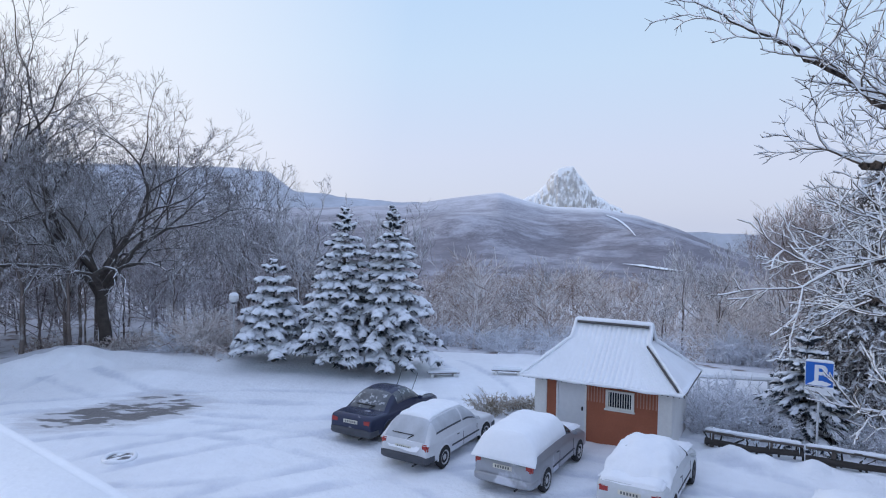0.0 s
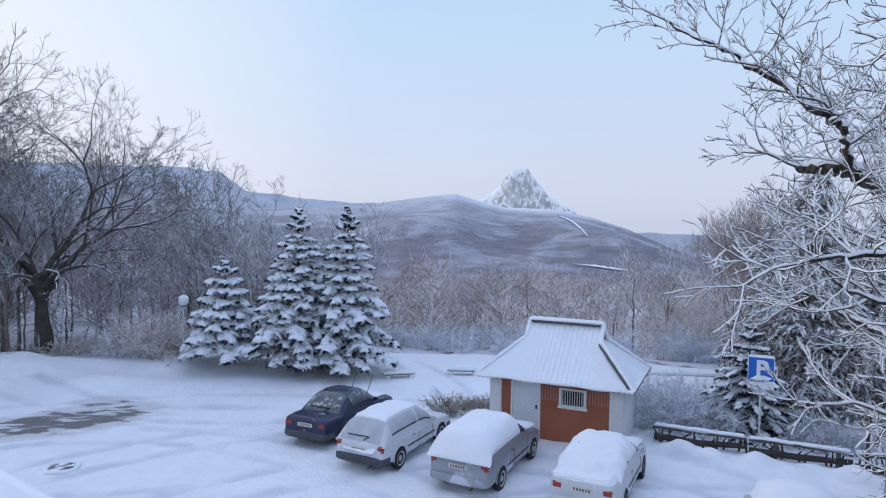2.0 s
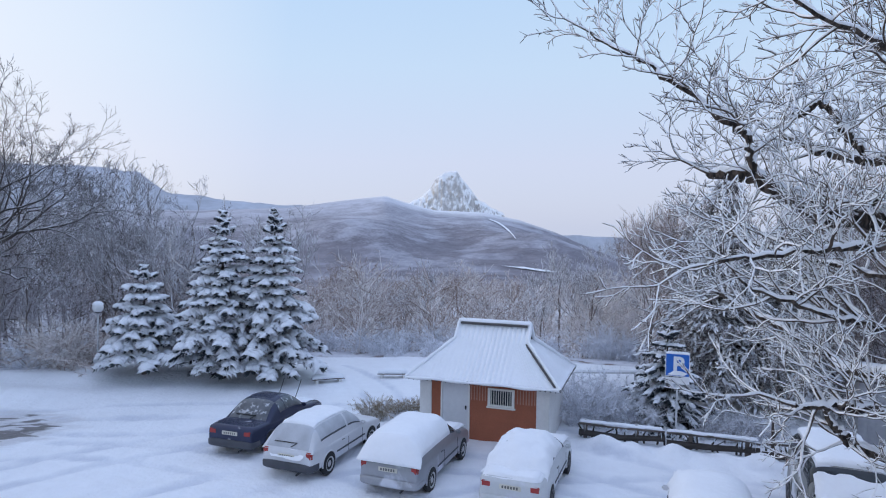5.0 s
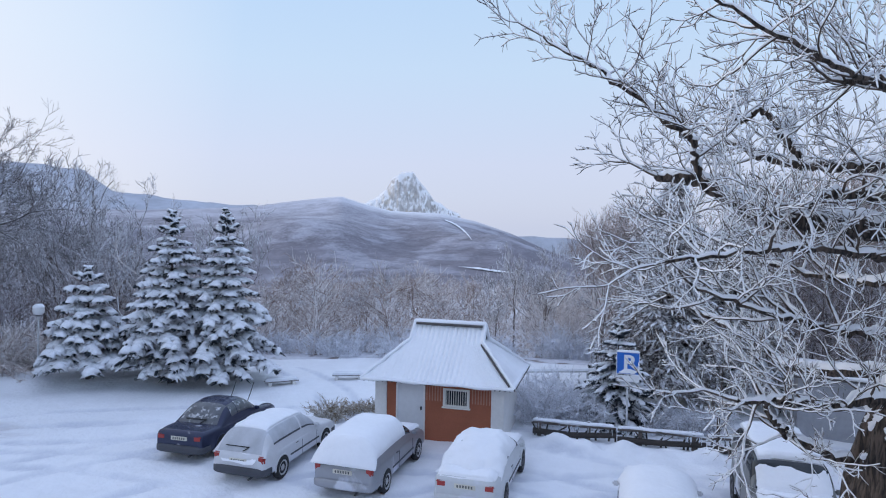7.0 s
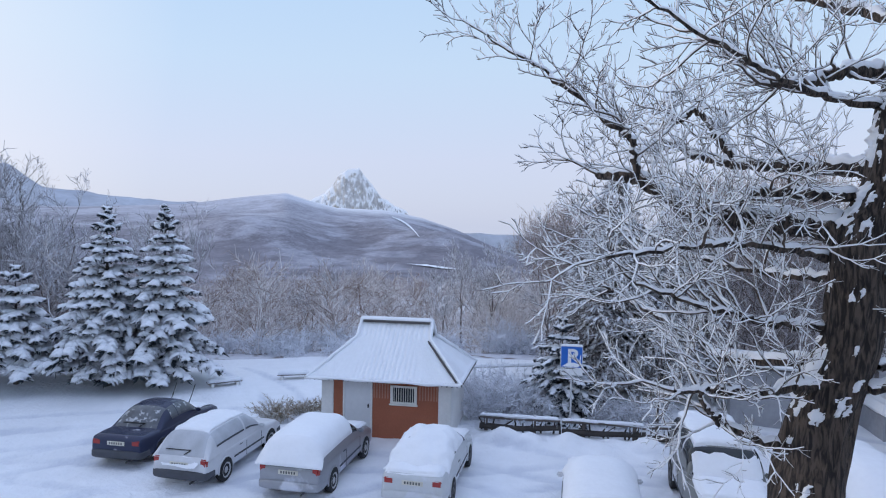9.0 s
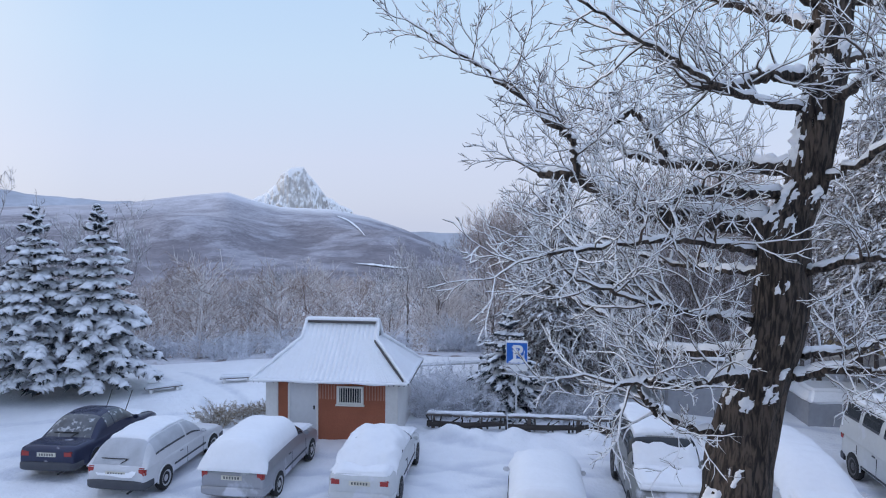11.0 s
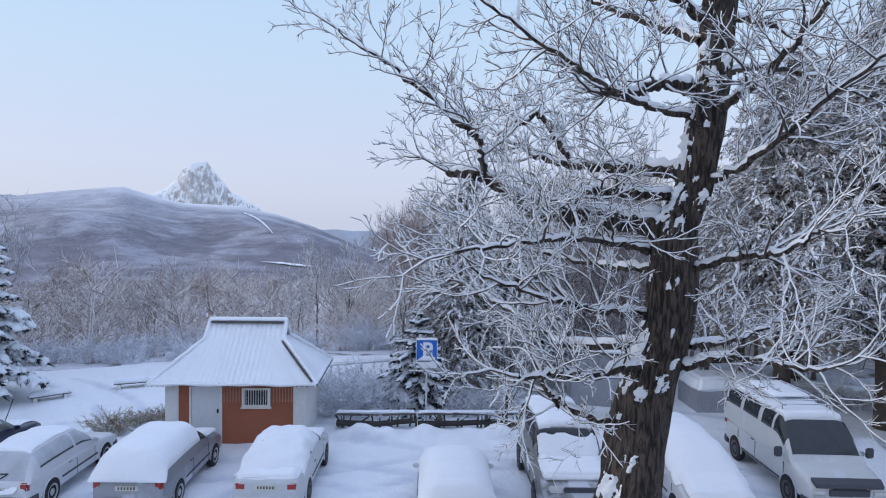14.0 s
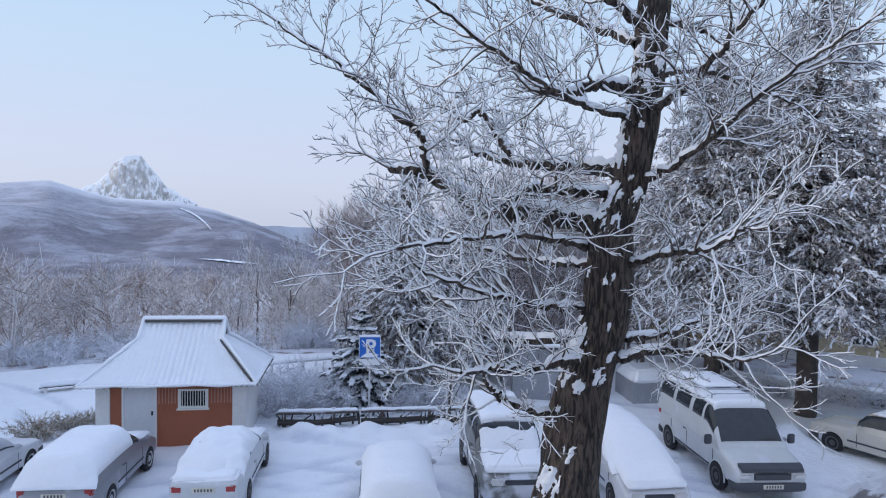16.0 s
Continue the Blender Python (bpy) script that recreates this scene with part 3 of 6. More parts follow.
def hut_roof():
    """Corrugated slopes, flared below, with little gables at the ridge ends."""
    def corrugated(name, edge, top, n, steps, wave, label="", mat=SNOW, lift=0.0):
        v, f = [], []
        for j in range(steps + 1):
            s = j / steps
            (ax, ay, az), (bx, by, bz) = edge(s)
            for i in range(n + 1):
                q = i / n
                x, y, z = ax + (bx - ax) * q, ay + (by - ay) * q, az + (bz - az) * q
                run = (x if wave == "x" else y)
                v.append((x, y, z - 0.03 + 0.075 * abs(math.sin(run * math.pi / 0.165)) ** 0.8 + 0.012 * noise.noise(Vector((x * 2, y * 2, 3))) + lift))
        m = n + 1
        f = [(j * m + i, j * m + i + 1, (j + 1) * m + i + 1, (j + 1) * m + i) for j in range(steps) for i in range(n)]
        k = len(v)
        v += [(x, y, z - 0.05) for x, y, z in v]
        f += [tuple(k + a for a in q[::-1]) for q in f]
        rim = [i for i in range(m)] + [j * m + n for j in range(1, steps + 1)] + [steps * m + i for i in range(n - 1, -1, -1)] + [j * m for j in range(steps - 1, 0, -1)]
        f += [(rim[i], rim[(i + 1) % len(rim)], rim[(i + 1) % len(rim)] + k, rim[i] + k) for i in range(len(rim))]
        me = mesh_from(name, v, f, [mat, SLATE], True, [0] * ((len(f) - len(rim)) // 2) + [1] * ((len(f) - len(rim)) // 2 + len(rim)))
        return part(name, me, None, hut, label)

    y0, y1, yr, ye = -0.42, 0.98, 1.46, 3.36
    zs = lambda s: EAVE + 1.12 * (s / 0.72) ** 1.06 if s < 0.72 else EAVE + 1.12 + 0.55 * (s - 0.72) / 0.28
    ys = lambda s: y0 + (y1 - y0) * s / 0.72 if s < 0.72 else y1 + (yr - y1) * (s - 0.72) / 0.28
    hw = lambda s: 2.62 - 1.32 * s / 0.72 if s < 0.72 else 1.30 - 0.06 * (s - 0.72) / 0.28
    corrugated("front_slope", lambda s: ((-hw(s), ys(s), zs(s)), (hw(s), ys(s), zs(s))), 0, 380, 16, "x", "snow-covered corrugated roof sheet")
    corrugated("back_slope", lambda s: ((hw(s), 2 * yr - ys(s), zs(s)), (-hw(s), 2 * yr - ys(s), zs(s))), 0, 120, 10, "x")
    for sx in (-1, 1):
        def side(s, sx=sx):
            yy = y0 + (y1 - y0) * s
            return ((sx * (2.62 - 1.36 * s), yy, EAVE + 1.10 * s ** 1.06), (sx * (2.62 - 1.36 * s), 2 * yr - yy, EAVE + 1.10 * s ** 1.06))
        corrugated("hip_slope", side, 0, 260, 10, "y")
        part("gable", hull([(sx * 1.20, y1 - 0.02, 2.95), (sx * 1.24, y1 - 0.02, 2.95), (sx * 1.24, 2 * yr - y1 + 0.02, 2.95), (sx * 1.20, 2 * yr - y1 + 0.02, 2.95)],
                          [(sx * 1.20, yr - 0.03, 3.56), (sx * 1.24, yr - 0.03, 3.56), (sx * 1.24, yr + 0.03, 3.56), (sx * 1.20, yr + 0.03, 3.56)], 0), SLATE, hut, "dark little gable under the ridge")
        # verge snow along the gable and hip edges
        t = Tubes()
        for front in (1, -1):
            pts = [(sx * 1.27, yr, 3.62), (sx * 1.31, yr - front * (yr - y1), 3.07), (sx * 1.95, yr - front * (yr - y1 + 0.70), 2.52), (sx * 2.62, yr - front * (yr - y0), EAVE + 0.01)]
            path = np.array([[np.interp(u, range(4), [p[a] for p in pts]) for a in range(3)] for u in np.linspace(0, 3, 16)])
            path[:, 2] += 0.012 * np.sin(np.arange(16) * 2.1)
            t.add(path, np.linspace(0.075, 0.055, 16), 8)
        # dark tube put in for the shaded gap under the hip's edge
        gap = Tubes()
        pts = [(sx * 1.24, y1 - 0.05, 3.0), (sx * 1.85, yr - (yr - y1 + 0.70) - 0.04, 2.50), (sx * 2.45, y0 + 0.06, EAVE + 0.07)]
        gap.add(curve_through(pts, 12), [0.038] * 12, 6)
        if sx > 0:
            part("verge_gap_shade", gap.mesh("verge_gap_shade", SLATE), None, hut, "dark open edge of the corrugated sheet")
        part("verge_snow", t.mesh("verge_snow", SNOW), None, hut, "snow lying along the roof edge")
    part("ridge_cap", hull([(-1.33, yr - 0.15, 3.58), (1.33, yr - 0.15, 3.58), (1.33, yr + 0.15, 3.58), (-1.33, yr + 0.15, 3.58)], [(-1.29, yr - 0.06, 3.69), (1.29, yr - 0.06, 3.69), (1.29, yr + 0.06, 3.69), (-1.29, yr + 0.06, 3.69)], 0.03, 2, 2, 0.02, 3), SNOW, hut, "snow-covered ridge")
    # another dark tube, for the shade below the ridge cap
    t = Tubes()
    t.add([(-1.2, yr - 0.17, 3.545), (0, yr - 0.17, 3.545), (1.2, yr - 0.17, 3.545)], [0.042] * 3, 6)
    part("ridge_gap_shade", t.mesh("ridge_gap_shade", SLATE), None, hut, "dark open sheet ends under the ridge")
    t = Tubes()
    xs = np.linspace(-2.6, 2.6, 40)
    t.add(np.stack([xs, np.full(40, y0 - 0.01), EAVE + 0.008 + 0.012 * np.sin(xs * 3.1)], -1), 0.05 + 0.012 * np.sin(xs * 5.3), 8)
    part("eave_snow", t.mesh("eave_snow", SNOW), None, hut, "lip of snow along the eave")
    part("soffit", bm_boxes((-2.55, 2.55, -0.36, 3.30, EAVE - 0.03, EAVE - 0.005)), WOOD, hut)


hut_roof()


# ---- cars ----
RUBBER = material("rubber", (0.02, 0.02, 0.022), 0.8, vary=0.2)
RIM = material("rim_alloy", (0.45, 0.46, 0.48), 0.45, 0.2, vary=0.1)
STEELRIM = material("steel_rim", (0.10, 0.10, 0.11), 0.55, 0.3, vary=0.2)
CARGLASS = material("car_glass", (0.03, 0.035, 0.04), 0.06, vary=0.2, scale=4)
# pale spots are frost and a grey-white reflection painted into the glass
SHEENGLASS = material("frost_sheen_glass", (0.10, 0.11, 0.125), 0.15, vary=0.3, scale=5, second=(0.45, 0.47, 0.5), spots=0.06, spot_scale=6)
FROSTGLASS = material("frosted_glass", (0.46, 0.48, 0.52), 0.5, vary=0.15, scale=3)
PLASTIC = material("bumper_plastic", (0.06, 0.065, 0.08), 0.6, vary=0.15)
REDLAMP = material("tail_lamp", (0.34, 0.035, 0.03), 0.2)
CLEARLAMP = material("head_lamp", (0.62, 0.62, 0.62), 0.15, vary=0.1)
PLATE = material("number_plate", (0.62, 0.60, 0.52), 0.5, vary=0.1)
PLATEBAR = material("plate_bars", (0.1, 0.1, 0.1), 0.6)


def paint(name, c, rough=0.32, metal=0.0, frost=0.06):
    return material(name, c, rough, metal, vary=0.06, scale=1.2, fine=12, second=(0.62, 0.64, 0.70), spots=frost, spot_scale=1.6)


def lathe(profile, n=28):
    """Turns (radius, x) round the x axis."""
    bm = bmesh.new()
    rings = [[bm.verts.new((x, r * math.cos(a), r * math.sin(a))) for a in [i * 2 * math.pi / n for i in range(n)]] for r, x in profile]
    for p, q in zip(rings, rings[1:]):
        for i in range(n):
            bm.faces.new((p[i], p[(i + 1) % n], q[(i + 1) % n], q[i]))
    bm.faces.new(rings[0][::-1]), bm.faces.new(rings[-1])
    return bm


def grid_mesh(name, rows, mat, thick=0.0):
    """A patch from rows of points; with thickness, closed underneath."""
    m, n = len(rows), len(rows[0])
    v = [p for r in rows for p in r]
    f = [(j * n + i, j * n + i + 1, (j + 1) * n + i + 1, (j + 1) * n + i) for j in range(m - 1) for i in range(n - 1)]
    return mesh_from(name, v, f, mat)


def loft(stations, n=28):
    """A body from stations (y, half width, foot, top, squareness), closed at both ends."""
    bm = bmesh.new()
    rings = []
    for y, hw, z0, z1, sq in stations:
        ring = []
        for i in range(n):
            a = i / n * 2 * math.pi + math.pi / n
            cx, cz = math.cos(a), math.sin(a)
            x = math.copysign(abs(cx) ** (2 / sq), cx) * hw
            z = 0.5 * (z0 + z1) + 0.5 * (z1 - z0) * math.copysign(abs(cz) ** (2 / sq), cz)
            ring.append(bm.verts.new((x * (1 - 0.05 * max(0, z - 0.62)), y, z)))
        rings.append(ring)
    for p, q in zip(rings, rings[1:]):
        for i in range(n):
            bm.faces.new((p[i], p[(i + 1) % n], q[(i + 1) % n], q[i]))
    bm.faces.new(rings[0][::-1]), bm.faces.new(rings[-1])
    return bm


def car(m, label, coat, L=4.1, W=1.66, H=1.40, belt=0.88, cabin=(-1.75, -1.35, 0.30, 0.95), nose=0.72, tail=0.86, deck=None, wheel=0.29, base=(-1.22, 1.26), rims=RIM,
        bumper=PLASTIC, glass=CARGLASS, snow_roof=0.0, snow_rear=0.0, snow_front=0.0, pillars=(-0.45,), lamps=REDLAMP, low=0.22, roof_w=0.60, wipers=False, flat_rear=False, name="car", category="car", seed=0, lump=0.035, square=4.2, group="cars parked in the yard"):
    """A car facing +y. cabin: y of the rear glass's foot and head, the windscreen's head and foot."""
    c = thing(name, m, label, category, group)
    h, w = L / 2, W / 2
    rb, rt, ft, fb = cabin
    dk = belt if deck is None else deck
    ys = [-h, -h + 0.025, -h + 0.09, -h + 0.22, -h + 0.5, -0.9, 0, 0.9, fb + 0.1, h - 0.55, h - 0.28, h - 0.10, h - 0.03, h]
    st = []
    for y in ys:
        e = abs(y) / h
        hw = w * (1 - 0.10 * e ** 7)
        top = float(np.interp(y, [-h, -h + 0.09, rb, rb + 0.25, fb - 0.1, fb + 0.12, h - 0.28, h], [tail - 0.05, tail, dk, belt, belt, belt - 0.03, nose + 0.02, nose - 0.12]))
        foot = low if e < 0.9 else low + 0.08 * (e - 0.9) / 0.1
        if y in (-h, h):
            hw, top, foot = hw * 0.95, top - 0.10, foot + 0.10
        elif y in (-h + 0.025, h - 0.03):
            hw, top, foot = hw * 0.985, top - 0.03, foot + 0.03
        st.append((y, hw, foot, top, 7.0))
    part("body", loft(st, 40), coat, c, smooth=50)
    # cabin: a centre line (rear glass, roof, windscreen) with rounded cross-sections
    zb = belt - 0.08
    line = [(rb - 0.02, zb), (rb + 0.25 * (rt - rb), zb + 0.34 * (H - zb)), (rb + 0.72 * (rt - rb), zb + 0.80 * (H - zb)), (rt + 0.05, H - 0.035), (rt + 0.35, H), (0.5 * (rt + ft), H + 0.012), (ft - 0.25, H - 0.005), (ft + 0.04, H - 0.06), (ft + 0.5 * (fb - ft), zb + 0.56 * (H - zb)), (fb, zb)]
    line = curve_through([(y, 0, z) for y, z in line], 46)[:, [0, 2]]
    wb = w * 0.965
    tum = 0.20 if H < 1.7 else 0.12

    def skin(s, v, side, off=0.0):
        """The cabin's surface: s along the centre line, v up the section, off outward."""
        f_ = s * (len(line) - 1)
        i = min(int(f_), len(line) - 2)
        y, top = line[i] + (line[i + 1] - line[i]) * (f_ - i)
        tang = line[i + 1] - line[i]
        tang = tang / (np.hypot(*tang) + 1e-9)
        v = min(v, 1.0)
        ang = v * math.pi / 2
        x = wb * math.cos(ang) ** (2 / square)
        z = zb + (top - zb) * math.sin(ang) ** (2 / square)
        x *= 1 - tum * (z - zb) / (H - zb)
        nx, nz = math.cos(ang) ** 1.2, math.sin(ang) ** 1.2
        return (side * (x + off * nx), y - off * nz * tang[1], z + off * nz * tang[0])

    def s_of(y):
        return float(np.argmin(np.abs(line[:, 0] - y) + (0.0))) / (len(line) - 1)

    vs_ = np.linspace(0, 1, 15)
    rows = [[skin(k / 45, v, -1) for v in vs_] + [skin(k / 45, v, 1) for v in vs_[-2::-1]] for k in range(46)]
    part("cabin", grid_mesh("cabin", rows, coat), None, c)
    s_rt, s_ft = s_of(rt + 0.03), s_of(ft + 0.02)
    marks = [s_of(rt) * 0.92 + 0.02, *[s_of(p) for p in pillars], s_ft + 0.55 * (1 - s_ft)]
    v0, v1 = 0.10, 0.56
    for s in (-1, 1):
        for a, b in zip(marks, marks[1:]):
            ss = np.linspace(a + 0.008, b - 0.008, 12)
            part("side_window", grid_mesh("side_window", [[skin(q, v, s, 0.006) for v in np.linspace(v0, v1, 6)] for q in ss], glass), None, c)
            part("window_trim", grid_mesh("window_trim", [[skin(q, v, s, 0.008) for v in np.linspace(v0 - 0.035, v0, 3)] for q in ss], PLASTIC), None, c)
        dz = belt - 0.16
        part("door_handle", bm_boxes((s * w * 0.975 - 0.02, s * w * 0.975 + 0.022, -0.52, -0.36, dz, dz + 0.035), bevel=0.01), PLASTIC, c)
        for y in [p for p in pillars if p < 0.2] + [fb - 0.28]:
            x = s * (w + 0.0015)
            part("door_gap", bm_boxes((x - 0.012, x + 0.001, y - 0.005, y + 0.005, low + 0.10, belt - 0.14)), PLASTIC, c)
        part("rub_strip", bm_boxes((s * w - 0.015, s * w + 0.012, base[0] + 0.42, base[1] - 0.42, 0.46, 0.51), bevel=0.008), PLASTIC, c)
        part("mirror", bm_boxes((s * (w + 0.06) - 0.08, s * (w + 0.06) + 0.08, fb - 0.42, fb - 0.32, belt + 0.01, belt + 0.12), bevel=0.03), coat, c)
        part("tail_lamp", bm_boxes((s * (w - 0.24) - 0.12, s * (w - 0.24) + 0.12, -h - 0.004, -h + 0.2, tail - 0.25, tail - 0.10), bevel=0.02) if not flat_rear else bm_boxes((s * (w - 0.17) - 0.085, s * (w - 0.17) + 0.105, -h + 0.005, -h + 0.22, tail - 0.24, tail - 0.03), bevel=0.03), lamps, c, "red rear lamp")
        part("head_lamp", bm_boxes((s * (w - 0.34) - 0.17, s * (w - 0.34) + 0.15, h - 0.2, h + 0.005, nose - 0.23, nose - 0.08), bevel=0.03), CLEARLAMP, c)
        for y in base:
            # black disc laid on the flank in place of the shaded wheel recess
            part("wheel_well_shade", lathe([(wheel + 0.03, -0.1), (wheel + 0.03, 0.006)], 28), RUBBER, c, at=pose(s * w, y, wheel + 0.01, 0, 0, 0 if s > 0 else 180))
            wheel_ob = part("wheel", lathe([(wheel * 0.72, -0.095), (wheel * 0.93, -0.095), (wheel, -0.06), (wheel, 0.05), (wheel * 0.94, 0.085), (wheel * 0.70, 0.09), (wheel * 0.66, 0.05)]), RUBBER, c, at=pose(s * (w - 0.065), y, wheel - 0.01, 0, 0, 0 if s > 0 else 180))
            part("rim", lathe([(wheel * 0.70, 0.04), (wheel * 0.70, 0.088), (wheel * 0.60, 0.086), (wheel * 0.52, 0.062), (wheel * 0.2, 0.075), (wheel * 0.16, 0.096)]), rims, wheel_ob)
            for k in range(6):
                part("vent", bm_boxes((0.058, 0.079, -0.026, 0.026, wheel * 0.34, wheel * 0.54), bevel=0.01), RUBBER, wheel_ob, at=pose(0, 0, 0, 60 * k))
            arch = Tubes()
            ang = np.linspace(-0.1, math.pi + 0.1, 17)
            arch.add(np.stack([np.full(17, s * (w - 0.006)), y + (wheel + 0.045) * np.cos(ang), wheel + (wheel + 0.045) * np.sin(ang)], -1), [0.022] * 17, 6)
            part("wheel_arch", arch.mesh("wheel_arch", coat), None, c)
    for nm, a, b, yb in (("rear_window", 0.035, s_rt - 0.02, -1), ("windscreen", s_ft + 0.02, 0.965, 1)):
        rows = [[skin(q, v, -1, 0.007) for v in np.linspace(0.52, 1, 8)] + [skin(q, v, 1, 0.007) for v in np.linspace(1, 0.52, 8)[1:]] for q in np.linspace(a, b, 9)]
        part(nm, grid_mesh(nm, rows, glass), None, c)
        if wipers:
            t = Tubes()
            q0 = 0.05 if yb < 0 else 0.955
            q1 = q0 - yb * 0.05
            t.add([skin(q0, 0.99, 1, 0.03), skin(q1, 0.93, 1, 0.035), skin(q1, 0.80, -1, 0.035)], [0.013] * 3, 5)
            part("wiper", t.mesh("wiper", RUBBER), None, c)
    for s, nm in ((-1, "rear_bumper"), (1, "front_bumper")):
        st = [(s * (h - 0.34), w * 0.985, 0.26, 0.50, 6), (s * (h - 0.16), w * 0.975, 0.25, 0.50, 6), (s * (h - 0.03), w * 0.93, 0.25, 0.50, 6), (s * (h + 0.035), w * 0.86, 0.27, 0.49, 5), (s * (h + 0.055), w * 0.76, 0.31, 0.46, 5)]
        part(nm, loft(st, 28), bumper, c, smooth=50)
    for s, zc in ((-1, tail - 0.19), (1, 0.41)):
        y = s * (h + (0.006 if s < 0 else 0.06))
        p = part("number_plate", bm_boxes((-0.26, 0.26, y - 0.008, y + 0.008, zc - 0.056, zc + 0.056), bevel=0.004), PLATE, c)
        for k in range(6):
            part("bar", bm_boxes((-0.2 + k * 0.07, -0.16 + k * 0.07, y + s * 0.0085 - 0.002, y + s * 0.0085 + 0.002, zc - 0.032, zc + 0.032)), PLATEBAR, p)
    t = Tubes()
    t.add([(w * 0.45, -h + 0.1, 0.22), (w * 0.45, -h - 0.09, 0.215)], [0.025, 0.025], 8)
    part("exhaust", t.mesh("exhaust", STEELRIM), None, c)
    part("grille", bm_boxes((-w * 0.42, w * 0.42, h - 0.10, h + 0.004, nose - 0.22, nose - 0.10), bevel=0.02), PLASTIC, c)
    # snow: a soft skin over the cabin, thinning to nothing at its edges
    if snow_roof:
        a = 0.0 if snow_rear else s_rt
        b = 1.0 if snow_front else s_ft
        vl = 0.05 if (snow_rear or snow_front) else 0.62
        rows = []
        for q in np.linspace(a, b, 44):
            row_ = []
            for u in np.linspace(-1, 1, 41):
                v = 1 - (1 - vl) * abs(u)
                edge = min(1.0, (q - a) / 0.05 + (0.55 if snow_rear else 0.0), (b - q) / 0.05 + (0.4 if snow_front else 0.0), (1 - abs(u)) / 0.12)
                edge = max(0.0, edge) ** 0.5
                here = Vector(skin(q, v, 1 if u > 0 else -1)) * 2.0 + Vector((seed * 3.1, 0, seed))
                th = snow_roof * (0.55 + 0.45 * v) * (1 + snow_rear * (q < s_rt) * 2 + snow_front * (q > s_ft) * 2)
                th = th * edge + (lump * (noise.noise(here) + 0.5 * noise.noise(here * 2.3)) - 0.012 * (1 - edge)) * edge
                row_.append(skin(q, v, 1 if u > 0 else -1, max(th, -0.01) + 0.002 * edge))
            rows.append(row_)
        part("snow_cover", grid_mesh("snow_cover", rows, SNOW), None, c, "thick snow lying on the roof")
    return c, None


def slab_snow(c, x, y0, y1, z0, z1, thick, seed, label="snow lying on the bonnet"):
    """A soft pad of snow between two heights."""
    bm = hull([(-x, y0, z0 - 0.03), (x, y0, z0 - 0.03), (x, y1, z1 - 0.03), (-x, y1, z1 - 0.03)], [(-x + 0.06, y0 + 0.03, z0 + thick), (x - 0.06, y0 + 0.03, z0 + thick), (x - 0.06, y1 - 0.05, z1 + thick), (-x + 0.06, y1 - 0.05, z1 + thick)], 0.05, 3, 3, 0.04, 2.5, seed)
    return part("snow_pad", bm, SNOW, c, label, smooth=80)


NAVY = paint("navy_paint", (0.028, 0.035, 0.075), 0.25, 0.2, 0.0)
WHITE = paint("white_paint", (0.62, 0.63, 0.66), 0.35)
SILVER = paint("silver_paint", (0.34, 0.35, 0.38), 0.35, 0.5)
PALE = paint("pale_paint", (0.56, 0.58, 0.60), 0.35)
GREENGREY = paint("grey_paint", (0.20, 0.205, 0.20), 0.4, 0.1, 0.16)
CREAM = paint("cream_paint", (0.60, 0.57, 0.50), 0.4)
HEAD = 31.0

# dark saloon, brushed clean
c, k = car(pose(-1.75, 20.95, 0, 0, 0, -28), "navy blue saloon car with lightly frosted rear window", NAVY, 4.2, 1.65, 1.37, 0.86, (-1.30, -0.62, 0.28, 0.98), 0.72, 0.88, 0.90, rims=STEELRIM, wipers=True, pillars=(-0.28,), glass=SHEENGLASS)
slab_snow(c, 0.66, 1.05, 1.85, 0.84, 0.76, 0.03, 4)
for x in (-0.35, 0.3):
    t = Tubes()
    t.add([(x, 0.98, 0.9), (x + 0.1, 1.05, 1.25), (x + 0.25, 1.0, 1.62)], [0.014, 0.012, 0.01], 5)
    part("raised_wiper", t.mesh("raised_wiper", RUBBER), None, c, "wiper arm lifted off the windscreen")
# white three-door estate-like hatchback
c, k = car(pose(0.05, 18.85, 0, 0, 0, -HEAD), "white hatchback with frosted windows and grey bumpers", WHITE, 4.1, 1.66, 1.40, 0.86, (-2.0, -1.55, 0.25, 0.98), 0.72, 0.84, 0.86, rims=RIM, wipers=True, flat_rear=True, glass=FROSTGLASS, snow_roof=0.05, pillars=(-0.15,), seed=2)
slab_snow(c, 0.55, -2.10, -1.92, 0.62, 0.86, 0.02, 5, "snow crusted on the tailgate")
# silver hatchback under thick snow
c, k = car(pose(2.62, 17.35, 0, 0, 0, -HEAD), "silver hatchback with thick snow over roof and rear window", SILVER, 4.1, 1.72, 1.46, 0.92, (-2.02, -1.70, 0.25, 1.05), 0.74, 0.90, 0.91, rims=RIM, bumper=SILVER, flat_rear=True, wipers=True, snow_roof=0.13, snow_rear=0.12, pillars=(-0.30,), seed=3)
slab_snow(c, 0.72, 1.0, 1.95, 0.88, 0.78, 0.08, 6)
# pale saloon, snow slid in lumps
c, k = car(pose(5.35, 15.85, 0, 0, 0, -HEAD), "pale silver saloon heaped with lumpy snow", PALE, 4.1, 1.66, 1.38, 0.88, (-1.62, -0.75, 0.30, 1.05), 0.74, 0.90, 0.94, rims=STEELRIM, bumper=PALE, snow_roof=0.08, snow_rear=0.10, pillars=(-0.30,), seed=5, lump=0.10)
slab_snow(c, 0.74, -2.0, -1.45, 0.84, 0.92, 0.10, 8, "lumpy snow on the boot lid")
slab_snow(c, 0.72, 1.0, 1.95, 0.86, 0.78, 0.08, 9)
